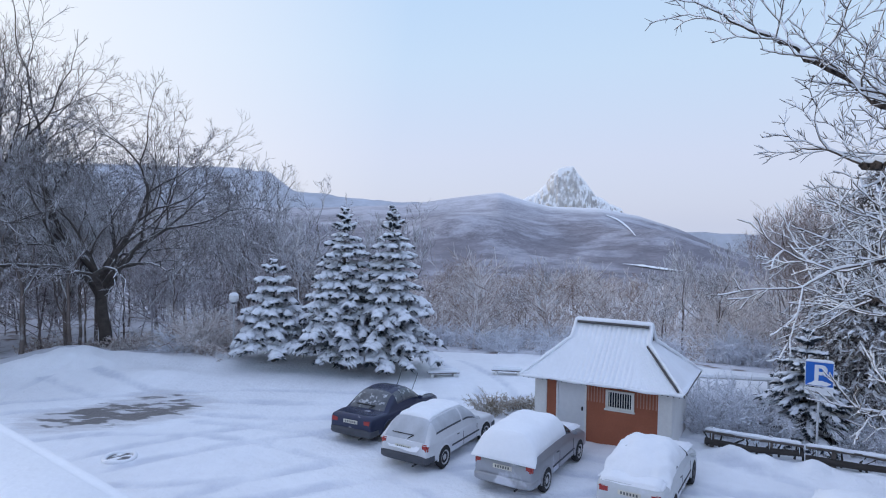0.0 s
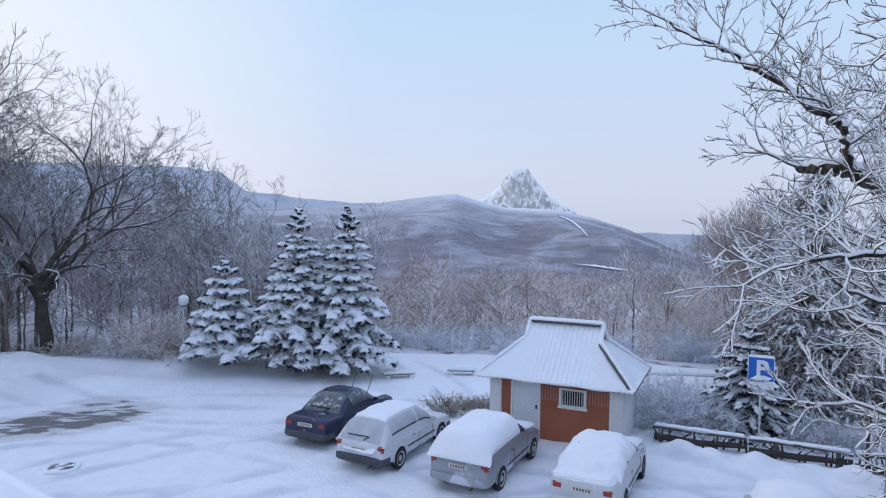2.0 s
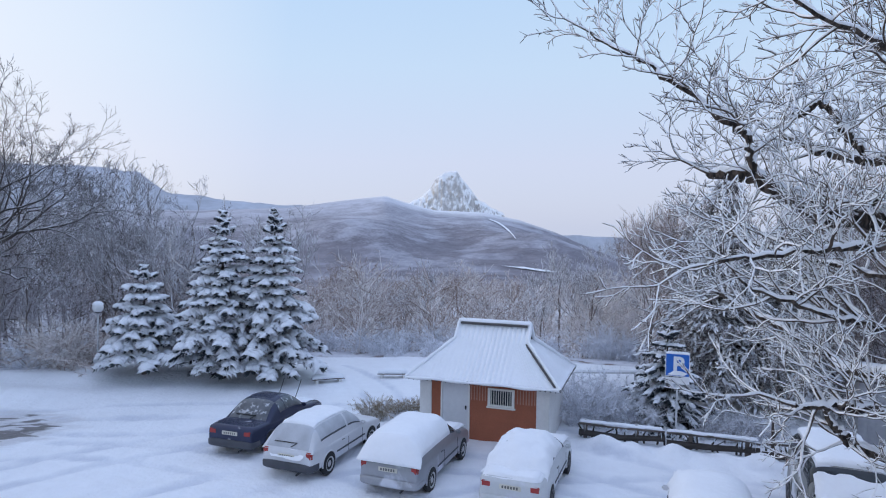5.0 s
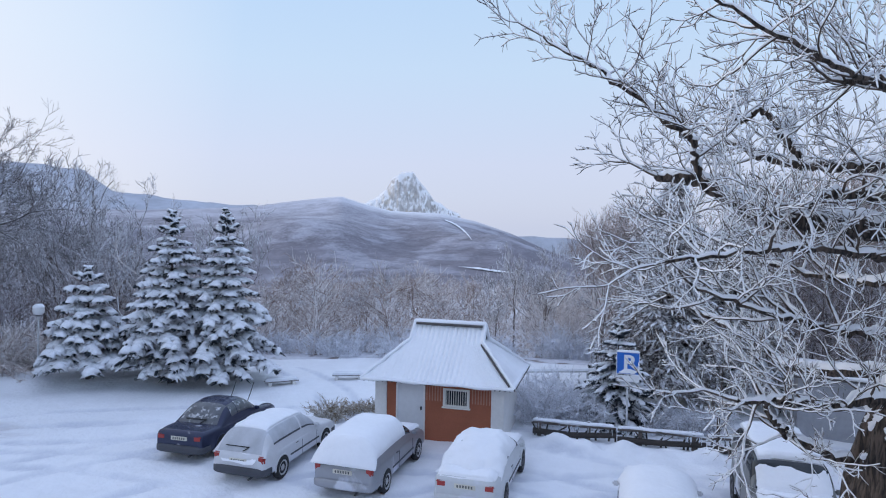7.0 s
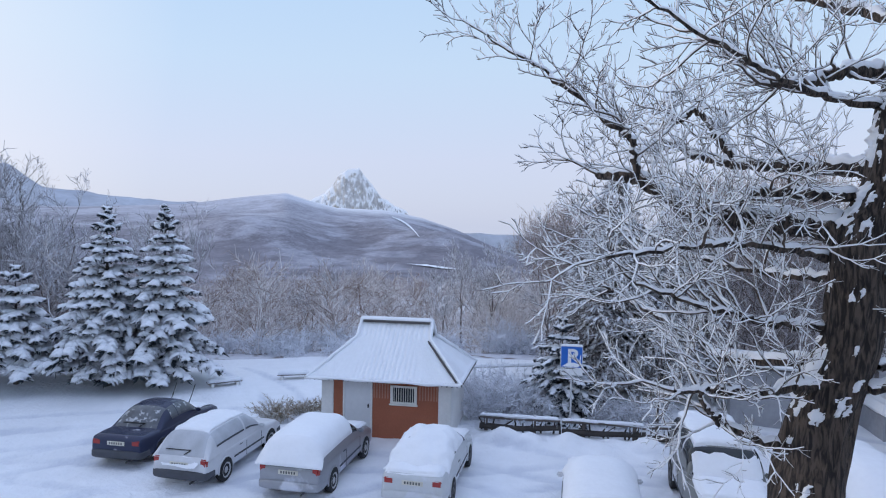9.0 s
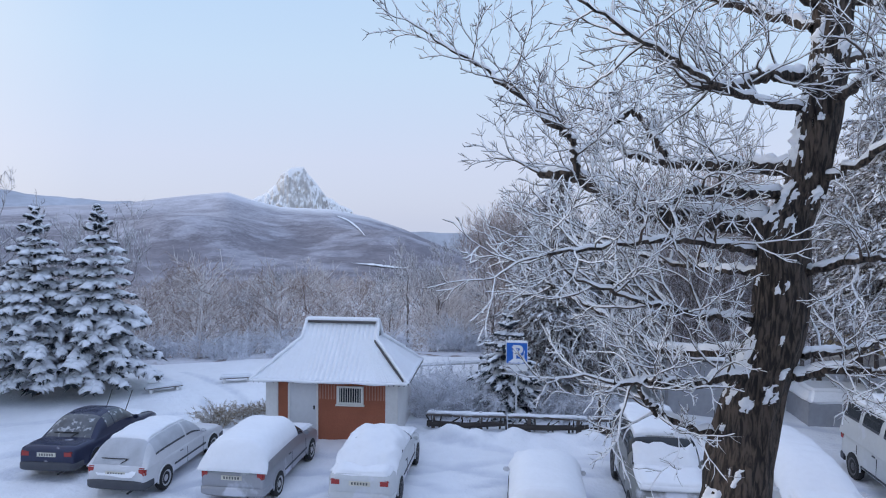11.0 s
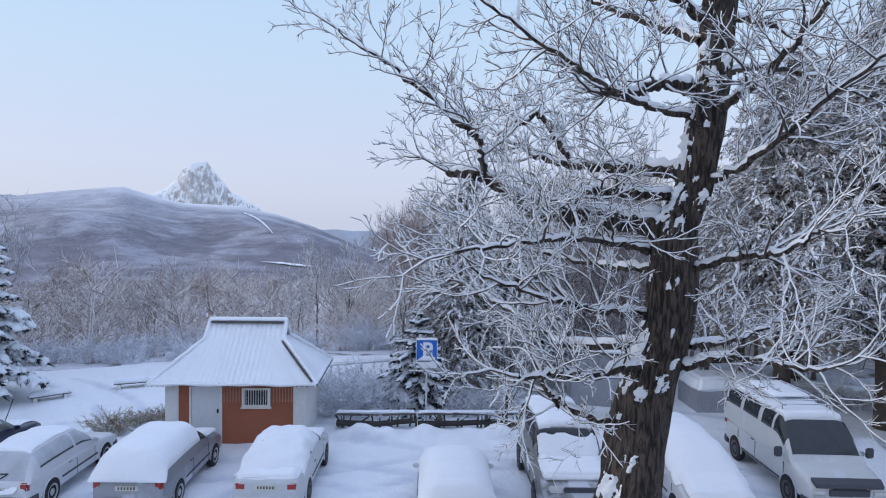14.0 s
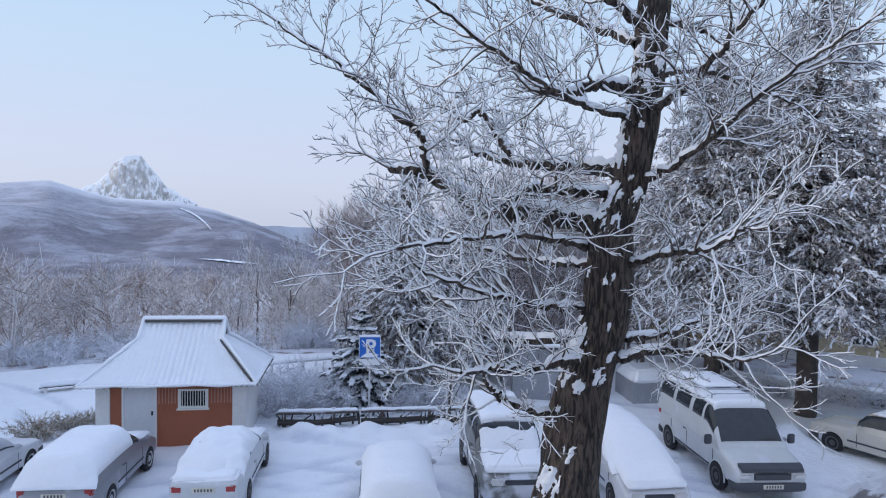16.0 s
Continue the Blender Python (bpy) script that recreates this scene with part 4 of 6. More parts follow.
# estate wholly under snow
c, k = car(pose(8.05, 11.95, 0, 0, 0, -HEAD), "estate car wholly buried under smooth snow", WHITE, 4.3, 1.68, 1.46, 0.90, (-2.05, -1.75, 0.35, 1.05), 0.76, 0.88, 0.90, flat_rear=True, snow_roof=0.16, snow_rear=0.14, snow_front=0.12, pillars=(-1.0, -0.2), seed=7, lump=0.02)
slab_snow(c, 0.76, 1.0, 2.05, 0.9, 0.8, 0.16, 10)
# off-roader facing the house
c, k = car(pose(11.35, 11.95, 0, 0, 0, 180 - HEAD), "grey off-road car with snow on roof and bonnet", GREENGREY, 4.4, 1.80, 1.80, 1.12, square=6.0, cabin=(-2.12, -2.0, 0.45, 0.88), nose=1.02, tail=1.05, deck=1.12, wheel=0.36, base=(-1.35, 1.38), rims=STEELRIM, flat_rear=True, snow_roof=0.14, pillars=(-1.0, -0.2), low=0.34, seed=9, roof_w=0.66)
slab_snow(c, 0.80, 0.92, 2.02, 1.12, 1.04, 0.13, 12)
slab_snow(c, 0.78, 0.50, 0.98, 1.58, 1.16, 0.11, 13, "snow lying on the windscreen")
# white one-box car under a smooth sheet of snow
c, k = car(pose(13.85, 9.95, 0, 0, 0, 180 - HEAD), "white car with snow sheeting windscreen and bonnet", WHITE, 4.2, 1.70, 1.56, 0.92, (-2.0, -1.8, 0.05, 1.35), 0.74, 0.88, 0.92, flat_rear=True, rims=STEELRIM, bumper=WHITE, snow_roof=0.12, snow_front=0.14, pillars=(-0.9, -0.1), seed=11)
slab_snow(c, 0.76, 1.1, 2.02, 0.98, 0.76, 0.14, 14)
# minibus
VAN = paint("van_paint", (0.56, 0.58, 0.59), 0.35, frost=0.02)
c, k = car(pose(17.35, 9.2, 0, 0, 0, 180 - 33), "pale grey minibus with side windows and dark bonnet guard", VAN, 4.8, 1.95, 2.02, 1.10, (-2.40, -2.32, 0.75, 1.55), 0.92, 1.08, 1.10, square=7.0, wheel=0.34, base=(-1.45, 1.52), rims=STEELRIM, flat_rear=True, snow_roof=0.09, pillars=(-1.3, -0.25, 0.55), low=0.34, seed=13, roof_w=0.70, name="minibus", category="minibus")
part("bonnet_guard", hull([(-0.84, 2.26, 0.86), (0.84, 2.26, 0.86), (0.80, 2.44, 0.74), (-0.80, 2.44, 0.74)], [(-0.84, 2.22, 0.95), (0.84, 2.22, 0.95), (0.80, 2.42, 0.83), (-0.80, 2.42, 0.83)], 0.02, 2), PLASTIC, c, "black vinyl bonnet guard")
for x in (-0.70, 0.70):
    part("headlight", bm_boxes((x - 0.17, x + 0.17, 2.36, 2.43, 0.56, 0.73), bevel=0.04), CLEARLAMP, c, "clear glass headlight")
part("radiator_grille", bm_boxes((-0.48, 0.48, 2.38, 2.432, 0.56, 0.73), bevel=0.02), PLASTIC, c)
for x in (-1.14, 1.14):
    part("wing_mirror", bm_boxes((x - 0.10, x + 0.10, 1.28, 1.36, 1.10, 1.36), bevel=0.03), PLASTIC, c, "black wing mirror")
RACK = snowed(material("rack_paint", (0.35, 0.36, 0.38), 0.5, 0.3, vary=0.1), 0.2, 0.6)


def rack_bar(pts, r, parent, name):
    t = Tubes()
    t.add(pts, [r] * len(pts), 6)
    return part(name, t.mesh(name, RACK), None, parent)


rack = rack_bar([(-0.62, -2.1, 2.22), (-0.62, -0.6, 2.24), (-0.62, 0.6, 2.21)], 0.022, c, "roof_rack")
rack_bar([(0.62, -2.1, 2.22), (0.62, -0.6, 2.24), (0.62, 0.6, 2.21)], 0.022, rack, "side_bar")
for k in range(7):
    rack_bar([(-0.62, -2.0 + 0.42 * k, 2.225), (0, -2.0 + 0.42 * k, 2.23), (0.62, -2.0 + 0.42 * k, 2.225)], 0.02, rack, "cross_bar")
for x in (-0.62, 0.62):
    for y in (-1.8, -0.6, 0.45):
        rack_bar([(x, y, 1.98), (x, y, 2.23)], 0.018, rack, "foot")
slab_snow(c, 0.55, -2.0, -0.2, 2.22, 2.23, 0.06, 31, "snow lying on the roof rack")
# old cream saloon on the lane
c, k = car(pose(21.95, 6.55, 0, 0, 0, -6), "old cream boxy saloon standing on the lane", CREAM, 4.05, 1.62, 1.42, 0.90, (-1.25, -0.85, 0.35, 0.85), 0.80, 0.86, 0.90, rims=STEELRIM, pillars=(-0.25,), seed=15)
slab_snow(c, 0.6, -0.8, 0.3, 1.41, 1.40, 0.02, 16)


# ---- trees ----
def stretch_bark(name, color, dark, scale):
    """Furrowed bark: ridges drawn out along the trunk."""
    m = material(name, color, 0.9)
    n, l = m.node_tree.nodes, m.node_tree.links
    p = n["Principled BSDF"]
    tc = n.new("ShaderNodeTexCoord")
    mp = n.new("ShaderNodeMapping")
    mp.inputs["Scale"].default_value = (scale, scale, scale * 0.20)
    l.new(tc.outputs["Object"], mp.inputs[0])
    nz = n.new("ShaderNodeTexNoise")
    nz.inputs["Scale"].default_value, nz.inputs["Detail"].default_value, nz.inputs["Distortion"].default_value = 1.0, 6, 0.6
    l.new(mp.outputs[0], nz.inputs["Vector"])
    rp = n.new("ShaderNodeValToRGB")
    rp.color_ramp.elements[0].position, rp.color_ramp.elements[1].position = 0.42, 0.60
    rp.color_ramp.elements[0].color, rp.color_ramp.elements[1].color = (*dark, 1), (*color, 1)
    l.new(nz.outputs[0], rp.inputs[0]), l.new(rp.outputs[0], p.inputs["Base Color"])
    b = n.new("ShaderNodeBump")
    b.inputs["Strength"].default_value, b.inputs["Distance"].default_value = 1.0, 0.06
    l.new(nz.outputs[0], b.inputs["Height"]), l.new(b.outputs[0], p.inputs["Normal"])
    return m


OAKBARK = snowed(stretch_bark("oak_bark", (0.095, 0.072, 0.058), (0.014, 0.011, 0.010), 20), 0.55, 0.9, patch=4, jitter=0.3)


def unit(v):
    return v / (math.sqrt(v[0] * v[0] + v[1] * v[1] + v[2] * v[2]) + 1e-9)


def cross(a, b):
    return np.array([a[1] * b[2] - a[2] * b[1], a[2] * b[0] - a[0] * b[2], a[0] * b[1] - a[1] * b[0]])


def sprout(tubes, snow, path, radii, rng, level, spec):
    """Side shoots along a path, and shoots on those, down to twigs."""
    step, reach, spread, lift, levels, thin = spec
    length = np.linalg.norm(np.diff(path, axis=0), axis=1).sum()
    n = max(2, int(length / step[level]))
    for k in range(n):
        s = (0.12 if level else 0.22) + 0.88 * (k + rng.rand()) / n
        if s > 0.99:
            s = 0.99
        i = min(int(s * (len(path) - 1)), len(path) - 2)
        q = s * (len(path) - 1) - i
        start = path[i] * (1 - q) + path[i + 1] * q
        d0 = unit(path[i + 1] - path[i])
        side = unit(cross(d0, rng.randn(3)))
        d1 = unit(d0 * (0.55 + 0.5 * rng.rand()) + side * spread + np.array([0, 0, lift[level]]))
        ln = reach[level] * (0.45 + 0.75 * rng.rand()) * (1.15 - 0.45 * s)
        r0 = min(radii[i] * 0.6, thin[level] * (0.8 + 0.4 * rng.rand()))
        m = 6 if level == 0 else (4 if level == 1 else 3)
        pts = [start]
        d = d1
        for _ in range(m):
            d = unit(d + (0.26, 0.20, 0.16)[min(level, 2)] * rng.randn(3) + np.array([0, 0, 0.35 * lift[level]]))
            pts.append(pts[-1] + d * ln / m)
        pts = np.array(pts)
        rd = np.linspace(r0, max(0.35 * r0, thin[-1] * 0.6), m + 1)
        tubes.add(pts, rd, 5 if r0 > 0.02 else (4 if level < 2 else 3))
        if snow is not None and level < 2:
            snow.add(pts[:-1] + np.array([0, 0, 1.0])[None] * (rd[:-1, None] * 0.8), rd[:-1] * (0.75 + 0.3 * rng.rand()) + 0.003, 5)
        if level + 1 < levels:
            sprout(tubes, snow, pts, rd, rng, level + 1, spec)


def grow(wood, snow, p, d, ln, r, lev, rng, up=0.05, bend=0.16, least=0.006, side=2, limbs=None):
    """A shoot that wanders, then forks again and again; short spurs on the last orders."""
    pts = [p]
    n = 4 if lev else 3
    for _ in range(n):
        d = unit(d + bend * rng.randn(3) + np.array([0, 0, up]))
        pts.append(pts[-1] + d * ln / n)
    pts = np.array(pts)
    r1 = max(r * 0.74, least)
    rd = np.linspace(max(r, least), r1, n + 1)
    (limbs if limbs is not None and r > 0.03 else wood).add(pts, rd, 7 if r > 0.06 else (5 if r > 0.02 else 3))
    if snow is not None and r > 0.5 * least:
        snow.add(pts + np.array([[0, 0, 1.0]]) * (rd[:, None] * 0.8 + 0.003), (rd * 0.9 + 0.0035) * (0.8 + 0.4 * rng.rand(n + 1)), 4)
    if lev <= 2:
        for _ in range(side):
            q = rng.rand() * (n - 0.01)
            i = int(q)
            b = pts[i] + (pts[i + 1] - pts[i]) * (q - i)
            e = unit(d + 0.85 * unit(cross(d, rng.randn(3))) + np.array([0, 0, 0.12]))
            l2 = ln * (0.35 + 0.5 * rng.rand())
            mid = b + e * l2 * 0.5
            e = unit(e + 0.18 * rng.randn(3) + np.array([0, 0, 0.10]))
            wood.add([b, mid, mid + e * l2 * 0.5], [least, least * 0.9, least * 0.6], 3)
            if snow is not None and rng.rand() < 0.6:
                z = np.array([0, 0, least * 0.8])
                snow.add([b + z, mid + z, mid + e * l2 * 0.4 + z], [least * 0.9, least * 0.9, least * 0.5], 3)
    if lev == 0:
        return
    turn = unit(cross(d, rng.randn(3)))
    a = 0.18 + 0.22 * rng.rand()
    grow(wood, snow, pts[-1], unit(d + a * turn), ln * (0.78 + 0.2 * rng.rand()), r1, lev - 1, rng, up, bend, least, side, limbs)
    grow(wood, snow, pts[-1], unit(d - (0.42 + 0.5 * rng.rand()) * turn), ln * (0.62 + 0.25 * rng.rand()), r1 * 0.74, lev - 1, rng, up, bend, least, side, limbs)


def oak():
    """The great oak: leaning furrowed trunk, crooked limbs, a net of snowy twigs."""
    rng = np.random.RandomState(4)
    root = thing("oak_tree", pose(7.95, 6.72, 0), "old leafless oak with furrowed trunk and snow-laden crooked limbs", "tree")
    axis = curve_through([(-0.10, 0.14, -0.1), (-0.02, 0.08, 1.4), *OAK_AXIS], 90)
    sides = 56
    v = []
    for i, c_ in enumerate(axis):
        z = c_[2]
        r = np.interp(z, [-0.2, 0.3, 1.0, 2.6, 3.6, 4.4, 5.4, 6.6, 7.4, 8.8, 10.2, 12], [0.86, 0.70, 0.57, 0.50, 0.47, 0.40, 0.355, 0.35, 0.26, 0.25, 0.21, 0.10])
        for k in range(sides):
            a = k / sides * 2 * math.pi
            q = Vector((2.6 * math.cos(a), 2.6 * math.sin(a), z * 0.9))
            fine_q = Vector((11 * math.cos(a), 11 * math.sin(a), z * 1.6))
            rr_ = r * (1 + 0.20 * noise.noise(q)) + 0.034 * noise.noise(fine_q) + 0.05 * max(0, noise.noise(q * 1.7 + Vector((4, 4, 4))))
            v.append((c_[0] + rr_ * math.cos(a), c_[1] + rr_ * math.sin(a), z))
    f = [(i * sides + k, i * sides + (k + 1) % sides, (i + 1) * sides + (k + 1) % sides, (i + 1) * sides + k) for i in range(len(axis) - 1) for k in range(sides)]
    part("trunk", mesh_from("trunk", v, f, OAKBARK), None, root, "thick dark furrowed trunk")
    for pts, r0, r1 in OAK_LIMBS:
        n = 10 + 5 * len(pts)
        path = curve_through(pts, n) + 0.018 * rng.randn(n, 3)
        radii_ = (1.15 * np.linspace(r0, r1, n) + 0.003) * (1 + 0.12 * rng.randn(n))
        t, s, w = Tubes(), Tubes(), Tubes()
        t.add(path, radii_, 10)
        for a, b in ((0, int(0.42 * n)), (int(0.5 * n), n - 1)):
            k = b - a
            if k > 2:
                taper = np.minimum(1, np.minimum(np.arange(k), np.arange(k)[::-1]) / 2 + 0.35)
                s.add(path[a:b] + np.array([[0, 0, 1.0]]) * (radii_[a:b, None] * 0.75 + 0.012), (radii_[a:b] * 0.9 + 0.008) * taper * (0.75 + 0.4 * rng.rand(k)), 8)
        length = np.linalg.norm(np.diff(path, axis=0), axis=1).sum()
        count = int(length / 0.19)
        for k in range(count):
            u = (0.18 + 0.8 * (k + rng.rand()) / count) * (n - 1)
            i = min(int(u), n - 2)
            at = path[i] + (path[i + 1] - path[i]) * (u - i)
            d0 = unit(path[i + 1] - path[i])
            side = unit(cross(d0, rng.randn(3)))
            side[2] = abs(side[2]) * 0.8 if rng.rand() < 0.75 else side[2]
            ln = 0.27 + 0.24 * rng.rand()
            grow(w, s, at, unit(0.55 * d0 + side), ln, min(0.7 * radii_[i], 0.013 + 0.012 * rng.rand()), 3, rng, 0.03, 0.13, 0.0055)
        grow(w, s, path[-1], unit(path[-1] - path[-3]), 0.42, min(radii_[-1], 0.025), 4, rng, 0.03, 0.12, 0.0055)
        limb = part("limb", t.mesh("limb", OAKBARK), None, root)
        tagged(part("twig_mass", w.mesh("twig_mass", OAKTWIG), None, limb, "fine snow-lined twigs"), kind="stuff")
        tagged(part("snow", s.mesh("snow", SNOW), None, limb, "snow lying along the limb"), kind="stuff")
    clots = [(4.85, 2.75, 0.5), (2.7, 3.2, 0.26), (2.1, 3.5, 0.24), (7.0, 2.9, 0.30), (6.75, 3.6, 0.22), (8.4, 2.8, 0.34), (9.5, 3.0, 0.26), (9.0, 3.7, 0.2)]
    clots += [(2.0 + 8.2 * rng.rand(), 2.6 + 1.9 * rng.rand(), 0.05 + 0.13 * rng.rand()) for _ in range(30)]
    for z, a, size in clots:
        rows_ = []
        for dz_ in np.linspace(-1, 1, 16):
            zz = z + size * dz_
            i = int(np.argmin(np.abs(axis[:, 2] - zz)))
            r = np.interp(zz, [2, 3.6, 5.4, 7.4, 10], [0.55, 0.47, 0.36, 0.28, 0.22])
            row_ = []
            for da in np.linspace(-1, 1, 16):
                aa = a + da * min(0.7, size * 0.8 / r)
                n_ = noise.fractal(Vector((5.5 * aa * r / 0.4, zz * 5.5, z)), 0.7, 2.1, 5)
                th = min(0.09, 0.05 + 0.1 * size) * (0.22 - (da * da + dz_ * dz_) * 0.75 + 1.25 * n_)
                th = min(th, 0.075) if th > 0 else max(th * 2, -0.06)
                rr_ = r * (1 + 0.20 * noise.noise(Vector((2.6 * math.cos(aa), 2.6 * math.sin(aa), zz * 0.9)))) + 0.015 + th
                row_.append((axis[i][0] + rr_ * math.cos(aa), axis[i][1] + rr_ * math.sin(aa), zz))
            rows_.append(row_)
        part("trunk_snow", grid_mesh("trunk_snow", rows_, SNOW), None, root, "clot of snow stuck to the bark")
    return root


OAKTWIG = snowed(material("oak_twig", (0.075, 0.055, 0.044), 0.9, vary=0.3, scale=2, fine=20), 0.0, 0.4, (0.87, 0.89, 0.92), 2.2, 0.30)

OAK_AXIS = [(0.07, -0.04, 3.07), (0.18, -0.16, 4.21), (0.38, -0.40, 5.43), (0.42, -0.46, 6.79), (0.56, -0.64, 7.42), (0.67, -0.79, 8.75), (0.74, -0.88, 10.05), (0.78, -0.94, 11.67)]
OAK_LIMBS = []


def oak_limb(pts, thick, thin):
    OAK_LIMBS.append((pts, thick, thin))


oak_limb([(0.30, -0.30, 6.81), (-0.05, 0.25, 6.91), (-0.84, 0.62, 6.99), (-1.38, 0.83, 7.09), (-1.80, 1.03, 7.36), (-2.16, 1.30, 7.58), (-2.48, 1.62, 7.62)], 0.17, 0.045)
oak_limb([(-1.79, 1.02, 7.36), (-2.11, 1.14, 7.68), (-2.30, 1.03, 8.07), (-2.53, 1.06, 8.24), (-3.17, 1.34, 8.80), (-3.68, 1.60, 9.21), (-4.26, 1.86, 9.60)], 0.05, 0.008)
oak_limb([(0.53, -0.60, 7.64), (0.48, 0.26, 7.76), (0.18, 1.17, 7.85), (-0.07, 1.95, 8.00), (-0.49, 2.80, 8.46)], 0.11, 0.03)
oak_limb([(0.06, 1.56, 7.98), (-0.13, 1.73, 8.39), (-0.32, 2.03, 8.81), (-0.55, 2.21, 8.65), (-0.63, 2.40, 8.90)], 0.06, 0.02)
oak_limb([(0.39, -0.41, 7.29), (-0.44, -0.21, 7.32), (-1.08, -0.12, 7.32), (-1.50, -0.14, 7.16)], 0.07, 0.03)
oak_limb([(0.52, -0.58, 8.93), (-0.06, -0.50, 8.95), (-0.63, -0.44, 8.75), (-1.33, -0.44, 8.66)], 0.09, 0.03)
oak_limb([(0.34, -0.35, 4.60), (-0.40, -0.26, 4.66), (-1.17, -0.18, 4.61), (-1.80, -0.13, 4.68), (-2.33, -0.07, 4.70)], 0.085, 0.02)
oak_limb([(0.15, -0.12, 4.95), (-0.13, 1.32, 4.74), (-0.28, 2.26, 5.04), (-0.68, 3.19, 5.45), (-1.26, 4.16, 6.02)], 0.07, 0.015)
oak_limb([(-0.31, 0.09, 3.71), (-1.20, 0.14, 4.03), (-1.53, 0.17, 4.29), (-1.79, 0.13, 4.67)], 0.06, 0.02)
oak_limb([(0.46, -0.51, 4.61), (0.55, -1.32, 4.92), (0.54, -2.06, 4.97), (0.46, -2.75, 5.03)], 0.07, 0.012)
oak_limb([(0.56, -0.64, 4.99), (1.34, -0.88, 5.05), (2.17, -1.28, 5.43)], 0.06, 0.012)
oak_limb([(0.67, -0.79, 7.47), (0.47, -1.55, 7.71), (0.20, -2.46, 8.16), (-0.12, -3.37, 8.61), (-0.50, -4.30, 8.90)], 0.04, 0.006)
oak_limb([(0.79, -0.95, 9.17), (1.76, -1.17, 9.29), (2.62, -1.48, 9.18), (3.43, -1.76, 8.92)], 0.04, 0.01)
oak_limb([(0.75, -0.90, 9.96), (1.23, -1.08, 9.97), (1.56, -1.22, 9.91)], 0.05, 0.03)
oak_limb([(0.58, -0.67, 9.63), (0.62, 0.10, 10.08), (0.48, 1.00, 10.55), (0.24, 1.93, 11.15), (-0.44, 3.14, 11.87)], 0.06, 0.015)
oak_limb([(0.60, -0.69, 9.98), (-0.06, -0.66, 10.19), (-0.94, -0.55, 10.34), (-2.10, -0.40, 10.62)], 0.06, 0.015)
oak_limb([(0.55, -0.63, 8.49), (-0.54, -0.70, 8.52), (-1.63, -0.84, 8.67), (-2.48, -0.87, 8.96), (-3.45, -0.86, 9.32)], 0.045, 0.010)
oak_limb([(0.24, -0.23, 6.15), (0.13, 0.79, 6.16), (-0.10, 1.70, 6.24), (-0.82, 3.41, 6.72)], 0.055, 0.012)
oak_limb([(0.20, -0.18, 5.46), (-0.85, -0.07, 5.56), (-1.88, -0.06, 5.78), (-3.11, -0.12, 6.19)], 0.05, 0.012)
oak_limb([(0.21, -0.19, 6.42), (-1.02, -0.32, 6.60), (-2.15, -0.35, 6.60), (-3.68, -0.45, 6.47)], 0.05, 0.012)
oak_limb([(0.57, -0.65, 6.17), (0.32, -1.51, 6.39), (0.12, -2.33, 6.51), (-0.10, -2.96, 6.82)], 0.05, 0.012)
oak_limb([(0.73, -0.86, 8.57), (0.19, -1.87, 8.77), (-0.23, -2.73, 9.19), (-0.55, -3.41, 9.53)], 0.06, 0.012)
oak()


def bare_tree_meshes(seed, H, crown, levels=3, step=(0.5, 0.34, 0.22), reach=(0.30, 0.15, 0.07), fork=0.30, limbs=7, thick=0.16, twig=0.010, mats=(BARK, TWIG), lean=0.0, rise=0.7, lift=(0.35, 0.25, 0.2)):
    """Trunk and crown meshes of a leafless tree H metres high."""
    rng = np.random.RandomState(seed)
    t, w = Tubes(), Tubes()
    n = 14
    wob = np.cumsum(rng.randn(n, 2), 0) * 0.018 * H / 4
    top = 0.78 * H
    path = np.stack([wob[:, 0] + lean * np.linspace(0, 1, n) ** 1.4 * H, wob[:, 1], np.linspace(-0.1, top, n)], -1)
    rad = np.interp(np.linspace(0, 1, n), [0, 0.06, 0.35, 1], [thick * 1.35, thick, thick * 0.72, thick * 0.14])
    t.add(path, rad, 9)
    spec = ([s * H / 10 for s in step], [r * H for r in reach], 0.8, lift, levels, (thick * 0.17, max(twig * 1.3, thick * 0.08), twig))
    for k in range(limbs):
        s = fork + (0.94 - fork) * (k + 0.3 * rng.rand()) / limbs
        i = int(s * (n - 1))
        a = k * 2.4 + 0.6 * rng.rand()
        ln = crown * (1.15 - 0.55 * s) * (0.85 + 0.3 * rng.rand())
        d = unit(np.array([math.cos(a), math.sin(a), rise * (0.6 + 0.8 * rng.rand())]))
        pts = [path[i]]
        for _ in range(8):
            d = unit(d + 0.17 * rng.randn(3) + np.array([0, 0, 0.08]))
            pts.append(pts[-1] + d * ln / 8)
        pts = np.array(pts)
        r0 = rad[i] * 0.62
        rd = np.linspace(r0, twig * 1.5, 9)
        t.add(pts, rd, 6)
        sprout(w, None, pts, rd, rng, 0, spec)
    sprout(w, None, path[int(0.45 * n):], rad[int(0.45 * n):], rng, 0, spec)
    return t.mesh("trunk", mats[0]), w.mesh("crown", mats[1])


